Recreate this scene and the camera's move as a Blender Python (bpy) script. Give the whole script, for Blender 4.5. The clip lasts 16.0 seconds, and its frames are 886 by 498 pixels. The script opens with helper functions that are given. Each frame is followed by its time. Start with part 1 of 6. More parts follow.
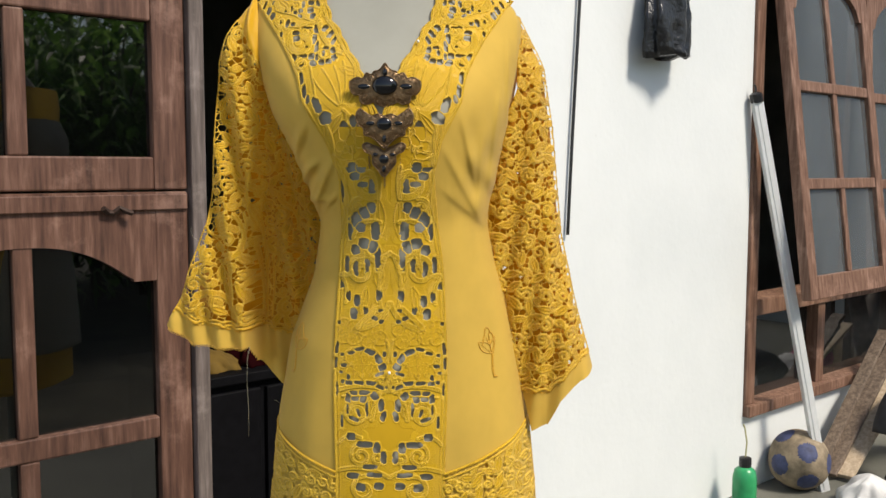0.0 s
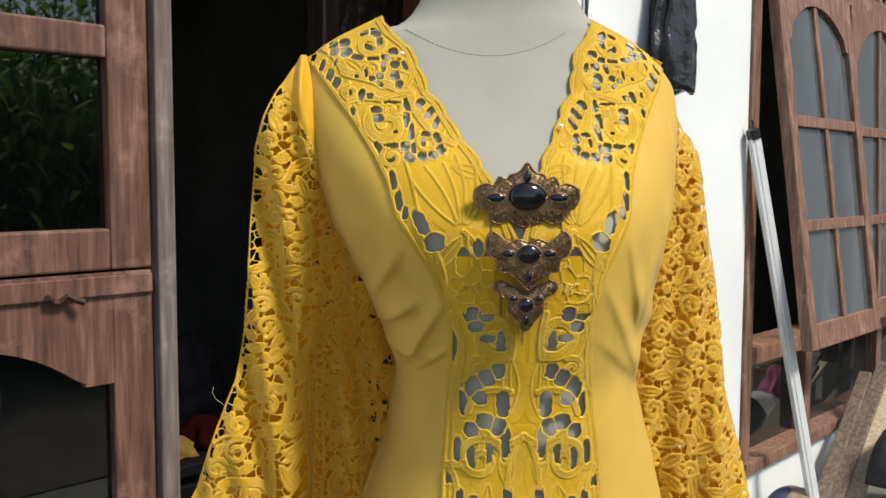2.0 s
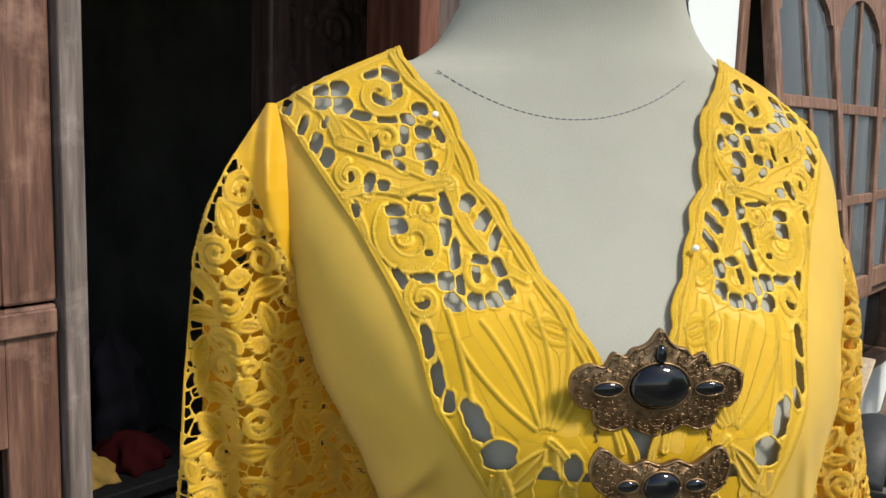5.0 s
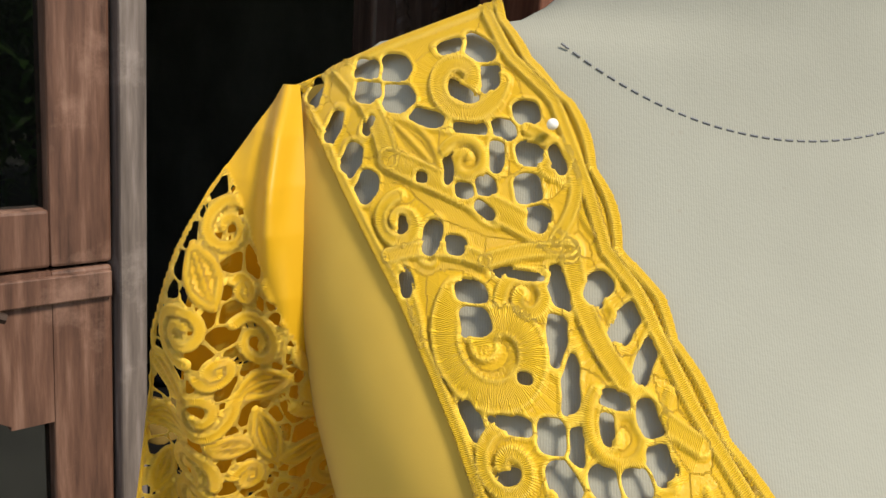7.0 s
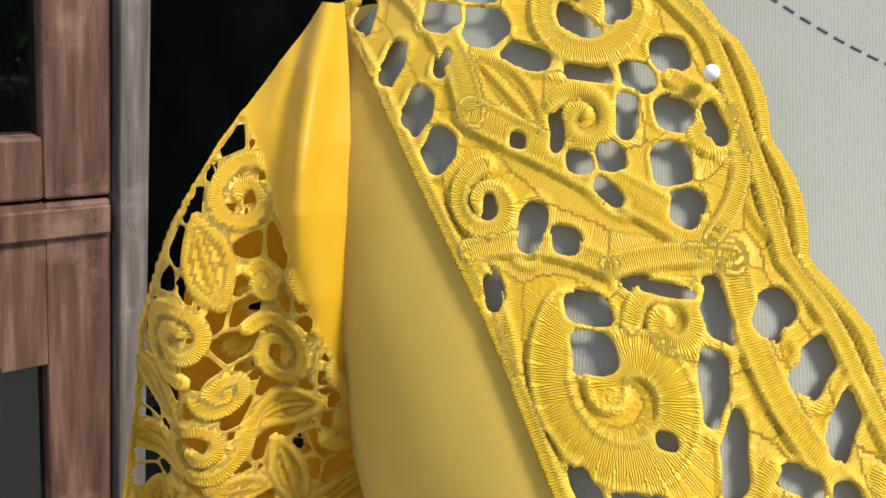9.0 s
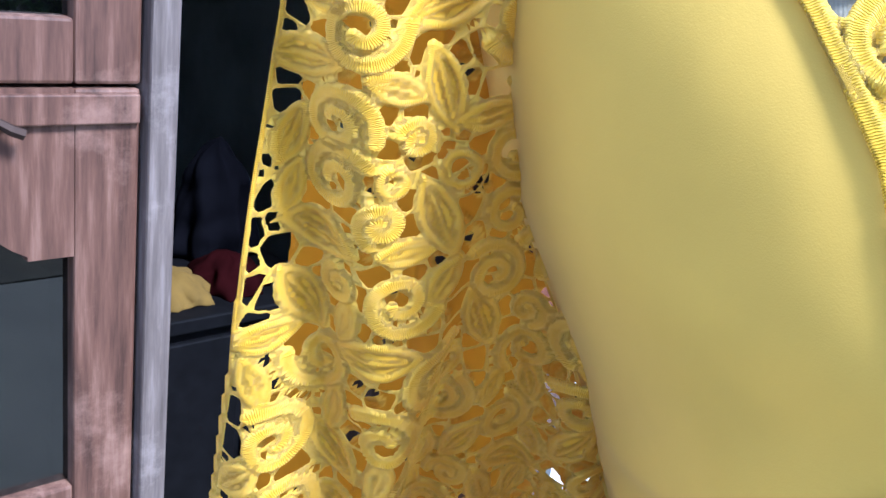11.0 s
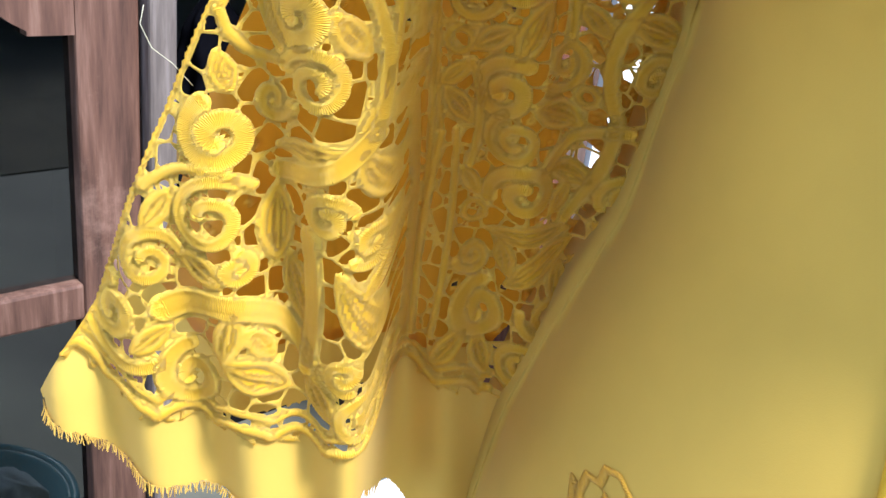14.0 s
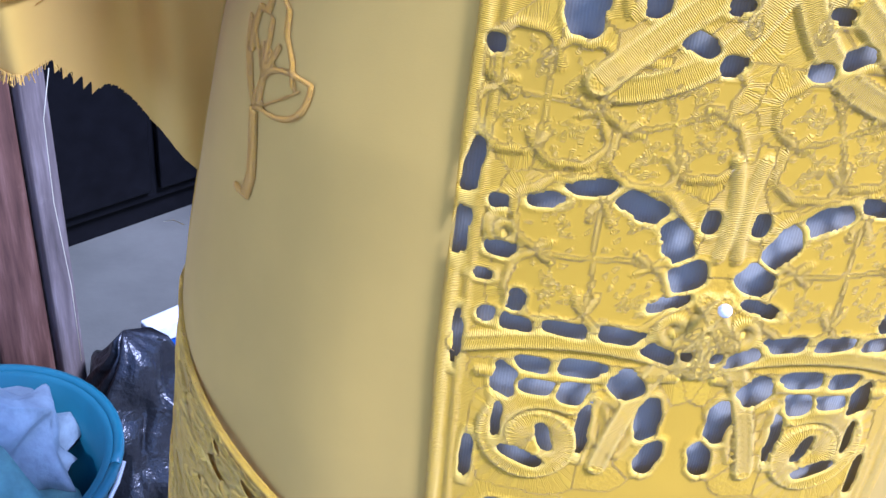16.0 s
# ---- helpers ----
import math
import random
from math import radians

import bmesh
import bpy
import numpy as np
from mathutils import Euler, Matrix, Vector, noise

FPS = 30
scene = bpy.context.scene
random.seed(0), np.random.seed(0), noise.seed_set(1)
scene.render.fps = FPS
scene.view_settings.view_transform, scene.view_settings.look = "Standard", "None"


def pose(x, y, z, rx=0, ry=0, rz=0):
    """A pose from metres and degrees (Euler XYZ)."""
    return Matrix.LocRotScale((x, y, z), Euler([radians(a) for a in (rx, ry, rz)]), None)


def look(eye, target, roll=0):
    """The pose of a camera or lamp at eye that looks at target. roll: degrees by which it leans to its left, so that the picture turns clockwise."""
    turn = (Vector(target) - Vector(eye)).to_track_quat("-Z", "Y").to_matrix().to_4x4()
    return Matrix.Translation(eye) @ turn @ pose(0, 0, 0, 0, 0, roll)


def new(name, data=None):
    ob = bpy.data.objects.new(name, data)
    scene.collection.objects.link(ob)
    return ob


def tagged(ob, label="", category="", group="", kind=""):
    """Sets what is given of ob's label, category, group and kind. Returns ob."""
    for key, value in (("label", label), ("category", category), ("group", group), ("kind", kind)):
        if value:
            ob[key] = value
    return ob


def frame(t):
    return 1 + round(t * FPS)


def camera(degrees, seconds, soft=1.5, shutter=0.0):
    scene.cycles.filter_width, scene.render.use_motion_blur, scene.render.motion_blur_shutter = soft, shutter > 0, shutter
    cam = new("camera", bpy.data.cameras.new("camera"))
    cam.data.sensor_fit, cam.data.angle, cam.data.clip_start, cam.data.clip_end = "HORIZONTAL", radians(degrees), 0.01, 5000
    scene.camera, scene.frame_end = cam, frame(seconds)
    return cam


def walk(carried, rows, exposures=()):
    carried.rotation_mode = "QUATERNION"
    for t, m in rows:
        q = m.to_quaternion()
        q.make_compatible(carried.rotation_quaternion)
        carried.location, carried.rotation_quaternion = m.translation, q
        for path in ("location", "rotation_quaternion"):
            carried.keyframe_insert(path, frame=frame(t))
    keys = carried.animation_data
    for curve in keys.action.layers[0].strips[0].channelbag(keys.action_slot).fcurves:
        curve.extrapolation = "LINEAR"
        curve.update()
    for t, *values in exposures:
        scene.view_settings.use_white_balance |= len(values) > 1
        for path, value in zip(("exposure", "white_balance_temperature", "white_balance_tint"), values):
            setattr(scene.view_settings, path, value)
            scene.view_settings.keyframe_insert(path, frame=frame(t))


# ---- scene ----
cam = camera(51.7, 16.0)
PATH = [
    (0, (0.03, 0.003, 1.214), (-0.018, 1.994, 1.038), 0.1),
    (0.5, (0.005, 0.074, 1.229), (-0.043, 2.065, 1.054), 0.2),
    (1, (-0.038, 0.171, 1.241), (-0.087, 2.163, 1.07), 0.5),
    (1.3, (-0.082, 0.232, 1.266), (-0.082, 2.225, 1.098), 0.4),
    (1.5, (-0.105, 0.264, 1.283), (-0.085, 2.258, 1.125), 0.4),
    (1.7, (-0.133, 0.303, 1.303), (-0.067, 2.294, 1.132), 0.5),
    (2, (-0.169, 0.351, 1.319), (-0.032, 2.34, 1.163), 0.2),
    (2.5, (-0.197, 0.42, 1.355), (0.078, 2.395, 1.202), -0.1),
    (3, (-0.211, 0.468, 1.369), (0.133, 2.433, 1.215), -0.7),
    (3.5, (-0.219, 0.503, 1.387), (0.142, 2.463, 1.222), -1.0),
    (3.7, (-0.225, 0.516, 1.394), (0.136, 2.476, 1.221), -0.9),
    (5.8, (-0.182, 0.755, 1.431), (0.019, 2.715, 1.086), 4.0),
    (6, (-0.173, 0.779, 1.435), (-0.012, 2.74, 1.076), 3.9),
    (6.5, (-0.168, 0.816, 1.44), (-0.102, 2.776, 1.044), 3.6),
    (7, (-0.187, 0.85, 1.443), (-0.141, 2.801, 1.006), 4.0),
    (7.5, (-0.191, 0.885, 1.451), (-0.141, 2.825, 0.969), 4.2),
    (8, (-0.189, 0.919, 1.455), (-0.142, 2.848, 0.93), 4.5),
    (8.5, (-0.192, 0.935, 1.452), (-0.147, 2.855, 0.891), 5.0),
    (9, (-0.207, 0.93, 1.436), (-0.16, 2.845, 0.86), 6.2),
    (9.5, (-0.225, 0.926, 1.415), (-0.176, 2.838, 0.829), 7.4),
    (9.7, (-0.23, 0.925, 1.405), (-0.205, 2.84, 0.826), 7.5),
    (11.8, (-0.244, 0.916, 1.293), (-0.16, 2.815, 0.671), 7.3),
    (12, (-0.248, 0.916, 1.28), (-0.167, 2.816, 0.661), 7.1),
    (12.5, (-0.254, 0.913, 1.251), (-0.179, 2.812, 0.627), 7.2),
    (13, (-0.255, 0.906, 1.226), (-0.18, 2.796, 0.576), 7.3),
    (13.5, (-0.249, 0.897, 1.204), (-0.174, 2.772, 0.512), 7.2),
    (14, (-0.237, 0.89, 1.179), (-0.157, 2.741, 0.426), 6.8),
    (14.5, (-0.21, 0.891, 1.161), (-0.189, 2.702, 0.311), 5.7),
    (15, (-0.194, 0.886, 1.142), (-0.102, 2.656, 0.214), 5.9),
    (15.5, (-0.172, 0.875, 1.12), (0.002, 2.599, 0.12), 7.0),
    (16, (-0.149, 0.863, 1.105), (0.066, 2.532, 0.024), 6.9),
]
walk(cam, [(t, look(eye, target, roll)) for t, eye, target, roll in PATH],
     [(0, 0.38, 7000, 11), (2, 0.52, 6800, 10), (3.5, 0.56, 6700, 10), (6, 0.58, 7000, 6), (7.5, 0.56, 7300, 8), (9.5, 0.78, 6000, 6), (11.8, 1.82, 4700, 16), (13, 1.82, 5000, 6), (14.5, 1.3, 5700, 14), (16, 1.15, 4500, 32)])

# ---- world and light ----
SUN_EL, SUN_AZ = 51.0, 129.0
world = bpy.data.worlds.new("sky")
world.use_nodes = True
scene.world = world
wn = world.node_tree
sky = wn.nodes.new("ShaderNodeTexSky")
sky.sky_type, sky.sun_disc = "NISHITA", False
sky.sun_elevation, sky.sun_rotation = radians(SUN_EL), radians(SUN_AZ)
wn.links.new(sky.outputs[0], wn.nodes["Background"].inputs[0])
wn.nodes["Background"].inputs[1].default_value = 0.13
sun = new("sun", bpy.data.lights.new("sun", "SUN"))
sun.data.energy, sun.data.angle, sun.data.color = 3.3, radians(13.0), (1.0, 0.96, 0.89)
sx, sy = math.sin(radians(SUN_AZ)), math.cos(radians(SUN_AZ))
sun.matrix_world = look((0, 0, 0), (-sx * math.cos(radians(SUN_EL)), -sy * math.cos(radians(SUN_EL)), -math.sin(radians(SUN_EL))))

# ---- materials ----
class Nodes:
    """Short hand for a material's node tree."""

    def __init__(self, name):
        self.m = bpy.data.materials.new(name)
        self.m.use_nodes = True
        self.t = self.m.node_tree
        self.b = self.t.nodes["Principled BSDF"]
        self.out = self.t.nodes["Material Output"]

    def add(self, kind, **values):
        n = self.t.nodes.new("ShaderNode" + kind)
        for k, v in values.items():
            n.inputs[k].default_value = v
        return n

    def link(self, a, b):
        self.t.links.new(a, b)

    def coord(self, which="Object"):
        return self.add("TexCoord").outputs[which]

    def noise(self, scale, detail=4.0, rough=0.55, vec=None, stretch=None):
        n = self.add("TexNoise", Scale=scale, Detail=detail, Roughness=rough)
        v = vec or self.coord()
        if stretch:
            mp = self.add("Mapping", Scale=stretch)
            self.link(v, mp.inputs["Vector"])
            v = mp.outputs[0]
        self.link(v, n.inputs["Vector"])
        return n.outputs["Fac"]

    def ramp(self, fac, stops):
        r = self.add("ValToRGB")
        e = r.color_ramp.elements
        while len(e) < len(stops):
            e.new(0.5)
        for el, (p, c) in zip(e, stops):
            el.position, el.color = p, (*c, 1)
        self.link(fac, r.inputs[0])
        return r.outputs[0]

    def mix(self, fac, a, b, blend="MIX"):
        n = self.t.nodes.new("ShaderNodeMixRGB")
        n.blend_type = blend
        for s, v in zip(n.inputs, (fac, a, b)):
            if isinstance(v, (int, float)):
                s.default_value = v
            elif isinstance(v, tuple):
                s.default_value = (*v, 1)
            else:
                self.link(v, s)
        return n.outputs[0]

    def bump(self, fac, strength, dist, prev=None):
        n = self.add("Bump", Strength=strength, Distance=dist)
        self.link(fac, n.inputs["Height"])
        if prev:
            self.link(prev, n.inputs["Normal"])
        self.link(n.outputs[0], self.b.inputs["Normal"])
        return n.outputs[0]

    def set(self, **values):
        for k, v in values.items():
            self.b.inputs[k.replace("_", " ")].default_value = v
        return self


def plain(name, col, rough=0.6, metal=0.0, vary=0.15, scale=30.0, bump=0.0, dist=0.001, spec=0.5):
    n = Nodes(name)
    dark = tuple(c * (1 - vary) for c in col)
    light = tuple(min(1, c * (1 + vary)) for c in col)
    f = n.noise(scale)
    n.link(n.ramp(f, [(0.3, dark), (0.7, light)]), n.b.inputs["Base Color"])
    n.set(Roughness=rough, Metallic=metal)
    n.b.inputs["Specular IOR Level"].default_value = spec
    if bump:
        n.bump(n.noise(scale * 4), bump, dist)
    return n.m


def old_wood(name, dark, mid, light, rough=0.6, along="z", sheen=0.3):
    """Weathered stained wood with long grain, scuffs and pale worn spots."""
    n = Nodes(name)
    st = {"z": (1, 1, 0.09), "x": (0.09, 0.09, 1)}[along]
    g = n.noise(70.0, 6.0, 0.62, stretch=st)
    base = n.ramp(g, [(0.28, dark), (0.52, mid), (0.74, light)])
    wear = n.ramp(n.noise(9.0, 8.0, 0.7), [(0.56, (0, 0, 0)), (0.72, (1, 1, 1))])
    pale = tuple(min(1, 1.7 * c + 0.03) for c in light)
    col = n.mix(n.mix(0.35, (0, 0, 0), wear), base, pale)
    n.link(col, n.b.inputs["Base Color"])
    n.link(n.ramp(g, [(0.2, (rough + 0.1,) * 3), (0.8, (rough - 0.12,) * 3)]), n.b.inputs["Roughness"])
    n.b.inputs["Specular IOR Level"].default_value = sheen
    n.bump(g, 0.35, 0.002)
    return n.m


def cloth(name, col, thin=0.35, weave=2600.0, rough=0.75, vary=0.06, stitch=False, pale=0.6):
    """Woven cloth that lets some light through; stitched lace gets ridges of thread along its strokes, with shade and
    highlights in its colour.
    """
    n = Nodes(name)
    f = n.noise(18.0, 3.0)
    c = n.ramp(f, [(0.3, tuple(v * (1 - vary) for v in col)), (0.7, tuple(min(1, v * (1 + vary)) for v in col))])
    if stitch:
        run = n.add("Attribute")
        run.attribute_name = "run"
        sat = n.add("Attribute")
        sat.attribute_name = "satin"
        w = n.add("Math")
        w.operation = "MULTIPLY"
        n.link(run.outputs["Fac"], w.inputs[0])
        w.inputs[1].default_value = 2 * math.pi / 0.00045
        jig = n.add("Math")
        jig.operation = "MULTIPLY_ADD"
        n.link(n.noise(900.0, 3.0), jig.inputs[0])
        jig.inputs[1].default_value = 7.0
        n.link(w.outputs[0], jig.inputs[2])
        sn = n.add("Math")
        sn.operation = "SINE"
        n.link(jig.outputs[0], sn.inputs[0])
        amp = n.add("Math")
        amp.operation = "MULTIPLY"
        n.link(sn.outputs[0], amp.inputs[0])
        n.link(sat.outputs["Fac"], amp.inputs[1])
        # thread gaps and bare cloth are multiplied darker, painting shade into the recesses
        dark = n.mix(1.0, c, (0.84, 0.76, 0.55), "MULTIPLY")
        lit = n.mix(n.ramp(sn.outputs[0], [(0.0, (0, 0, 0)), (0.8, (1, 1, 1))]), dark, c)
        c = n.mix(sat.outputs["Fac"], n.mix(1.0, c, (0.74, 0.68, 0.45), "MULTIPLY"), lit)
        # stroke edges mix to a paler yellow, a painted highlight on the cords
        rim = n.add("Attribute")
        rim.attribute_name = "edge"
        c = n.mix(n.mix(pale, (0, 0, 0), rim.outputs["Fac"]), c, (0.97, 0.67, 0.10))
        b = n.bump(amp.outputs[0], 0.8, 0.0002)
        n.bump(n.noise(1500.0, 2.0), 0.25, 0.00015, b)
    else:
        b = n.bump(n.noise(weave, 2.0, 0.5), 0.18, 0.0003)
        n.bump(n.noise(14.0, 3.0, 0.5, stretch=(2.5, 1, 0.7)), 0.25, 0.004, b)
    n.link(c, n.b.inputs["Base Color"])
    n.set(Roughness=0.48 if stitch else rough)
    n.b.inputs["Specular IOR Level"].default_value = 0.4 if stitch else 0.25
    n.b.inputs["Sheen Weight"].default_value = 0.12
    tr = n.add("BsdfTranslucent")
    n.link(c, tr.inputs["Color"])
    mx = n.add("MixShader")
    mx.inputs[0].default_value = thin
    n.link(n.b.outputs[0], mx.inputs[1])
    n.link(tr.outputs[0], mx.inputs[2])
    n.link(mx.outputs[0], n.out.inputs["Surface"])
    return n.m


def wall_paint():
    n = Nodes("white_wall_paint")
    f = n.noise(1.6, 6.0, 0.6)
    base = n.ramp(f, [(0.3, (0.64, 0.665, 0.655)), (0.7, (0.73, 0.75, 0.735))])
    spots = n.ramp(n.noise(22.0, 3.0, 0.75), [(0.70, (0, 0, 0)), (0.76, (1, 1, 1))])
    n.link(n.mix(n.mix(0.22, (0, 0, 0), spots), base, (0.42, 0.43, 0.42)), n.b.inputs["Base Color"])
    n.set(Roughness=0.62)
    n.bump(n.noise(40.0, 5.0), 0.2, 0.004)
    return n.m


def concrete():
    n = Nodes("worn_concrete")
    f = n.noise(2.2, 8.0, 0.65)
    n.link(n.ramp(f, [(0.3, (0.075, 0.075, 0.06)), (0.7, (0.145, 0.142, 0.115))]), n.b.inputs["Base Color"])
    n.set(Roughness=0.7)
    n.bump(n.noise(60.0, 4.0), 0.3, 0.003)
    return n.m


def glass_pane(name, tint, smudge=0.25, ior=1.75):
    n = Nodes(name)
    n.b.inputs["Transmission Weight"].default_value = 1.0
    n.set(Roughness=0.015, IOR=ior)
    n.b.inputs["Base Color"].default_value = (*tint, 1)
    d = n.add("BsdfDiffuse")
    d.inputs["Color"].default_value = (0.32, 0.35, 0.37, 1)
    mx = n.add("MixShader")
    dirt = n.ramp(n.noise(5.0, 7.0, 0.7, stretch=(1, 1, 0.4)), [(0.35, (smudge * 0.4,) * 3), (0.75, (smudge,) * 3)])
    n.link(dirt, mx.inputs[0])
    n.link(n.b.outputs[0], mx.inputs[1])
    n.link(d.outputs[0], mx.inputs[2])
    n.link(mx.outputs[0], n.out.inputs["Surface"])
    return n.m


def form_linen():
    n = Nodes("mannequin_linen")
    f = n.noise(5.0, 6.0, 0.6)
    base = n.ramp(f, [(0.3, (0.262, 0.257, 0.217)), (0.7, (0.333, 0.328, 0.278))])
    specks = n.ramp(n.noise(120.0, 2.0, 0.8), [(0.73, (0, 0, 0)), (0.77, (1, 1, 1))])
    n.link(n.mix(n.mix(0.5, (0, 0, 0), specks), base, (0.25, 0.22, 0.18)), n.b.inputs["Base Color"])
    n.set(Roughness=0.85)
    n.b.inputs["Specular IOR Level"].default_value = 0.2
    w = n.add("TexWave", Scale=420.0, Distortion=2.0, Detail=2.0)
    n.link(n.coord(), w.inputs["Vector"])
    b = n.bump(w.outputs["Fac"], 0.15, 0.0004)
    n.bump(n.noise(900.0, 2.0), 0.25, 0.0004, b)
    return n.m


M_WALL = wall_paint()
M_FLOOR = concrete()
M_DARK_GROUND = plain("added_dark_ground", (0.055, 0.048, 0.03), 0.9, vary=0.5, scale=3.0, bump=0.5, dist=0.01)
M_DOOR = old_wood("weathered_door_wood", (0.045, 0.021, 0.014), (0.118, 0.057, 0.038), (0.22, 0.125, 0.09))
M_JAMB = old_wood("grey_jamb_wood", (0.07, 0.055, 0.047), (0.14, 0.11, 0.096), (0.25, 0.205, 0.185))
M_WINDOW = old_wood("window_wood", (0.085, 0.042, 0.026), (0.18, 0.095, 0.062), (0.33, 0.20, 0.145))
M_CARVED = old_wood("dark_carved_wood", (0.04, 0.025, 0.02), (0.09, 0.053, 0.042), (0.17, 0.11, 0.088), 0.4, sheen=0.5)
M_POST = old_wood("red_brown_wood", (0.06, 0.02, 0.012), (0.13, 0.045, 0.025), (0.2, 0.08, 0.05), 0.45)
M_GLASS = glass_pane("door_glass", (0.05, 0.06, 0.055), 0.004, 1.85)
M_WGLASS = glass_pane("dusty_window_glass", (0.25, 0.29, 0.31), 0.19, 1.9)
M_LOWGLASS = glass_pane("dark_window_glass", (0.10, 0.12, 0.12), 0.04, 1.6)
# plaster colour is kept low so that the room looks unlit
M_ROOM = plain("dimmed_room_plaster", (0.20, 0.21, 0.19), 0.85, vary=0.25, scale=3.0)
M_LINEN = form_linen()
YELLOW = (0.86, 0.54, 0.014)
M_CREPE = cloth("yellow_crepe", (0.71, 0.46, 0.08), 0.30)
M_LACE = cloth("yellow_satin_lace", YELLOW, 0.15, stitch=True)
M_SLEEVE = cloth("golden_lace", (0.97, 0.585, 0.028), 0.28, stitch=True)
# back layer's deeper orange paints in light filtered between the sleeve's layers
M_SLEEVE_BACK = cloth("light_tinted_lining", (0.87, 0.41, 0.022), 0.55, stitch=True)


# ---- mesh helpers ----
def mesh_of(name, bm, mat, smooth=False):
    me = bpy.data.meshes.new(name)
    bmesh.ops.recalc_face_normals(bm, faces=bm.faces[:])
    bm.to_mesh(me)
    bm.free()
    if smooth:
        for p in me.polygons:
            p.use_smooth = True
    if mat:
        me.materials.append(mat)
    return me


def part(name, bm, material, parent=None, label="", smooth=False):
    ob = new(name, mesh_of(name, bm, material, smooth))
    ob.parent = parent
    if label:
        tagged(ob, label)
    return ob


def empty(name, at=(0, 0, 0)):
    ob = new(name)
    ob.location = at
    ob.empty_display_size = 0.05
    return ob


WALL = Matrix(((0.7375, -0.6753, 0, -0.767), (0.6753, 0.7375, 0, 1.697), (0, 0, 1, 0), (0, 0, 0, 1)))


def at_wall(u, w, z):
    return WALL @ Vector((u, w, z))


def box(bm, lo, hi, m=None, bevel=0.0):
    """A box between two corners, in the frame m, with its edges eased."""
    c = [(a + b) / 2 for a, b in zip(lo, hi)]
    s = [abs(b - a) for a, b in zip(lo, hi)]
    made = bmesh.ops.create_cube(bm, size=1, matrix=Matrix.Translation(c) @ Matrix.Diagonal((*s, 1)))["verts"]
    if bevel:
        es = list({e for v in made for e in v.link_edges})
        r = bmesh.ops.bevel(bm, geom=es, offset=bevel, segments=2, affect="EDGES", profile=0.5)
        made = list({v for f in r["faces"] for v in f.verts} | {v for v in made if v.is_valid})
    if m is not None:
        bmesh.ops.transform(bm, matrix=m, verts=made)
    return made


def wbox(name, lo, hi, mat, parent=None, label="", bevel=0.003):
    bm = bmesh.new()
    box(bm, lo, hi, WALL, bevel)
    return part(name, bm, mat, parent, label)


def loft(bm, rings, close=True, cap=True):
    rows = [[bm.verts.new(p) for p in r] for r in rings]
    n = len(rows[0])
    for a, b in zip(rows, rows[1:]):
        for i in range(n if close else n - 1):
            j = (i + 1) % n
            bm.faces.new((a[i], a[j], b[j], b[i]))
    if cap and close:
        bm.faces.new(rows[0][::-1])
        bm.faces.new(rows[-1])
    return rows


def tube(bm, pts, r, sides=8):
    pts = [Vector(p) for p in pts]
    rad = r if isinstance(r, (list, tuple)) else [r] * len(pts)
    rings = []
    for i, p in enumerate(pts):
        d = (pts[min(i + 1, len(pts) - 1)] - pts[max(i - 1, 0)]).normalized()
        a = d.cross(Vector((0.31, 0.17, 0.93)))
        if a.length < 0.1:
            a = d.cross(Vector((1, 0, 0)))
        a.normalize()
        b = d.cross(a)
        rings.append([p + float(rad[i]) * (math.cos(k) * a + math.sin(k) * b) for k in [2 * math.pi * j / sides for j in range(sides)]])
    loft(bm, rings)


def lathe(bm, profile, sides=24, m=None):
    rings = [[(m or Matrix()) @ Vector((r * math.cos(k), r * math.sin(k), z)) for k in [2 * math.pi * j / sides for j in range(sides)]] for r, z in profile]
    loft(bm, rings)


def curve_pts(a, b, bend=0.0, n=14):
    """Points from a to b in the plane, bowed to the left of the way by bend times the length."""
    a, b = np.array(a, float), np.array(b, float)
    d = b - a
    s = np.linspace(0, 1, n)[:, None]
    return a + d * s + np.array((-d[1], d[0])) * (4 * bend * s * (1 - s))


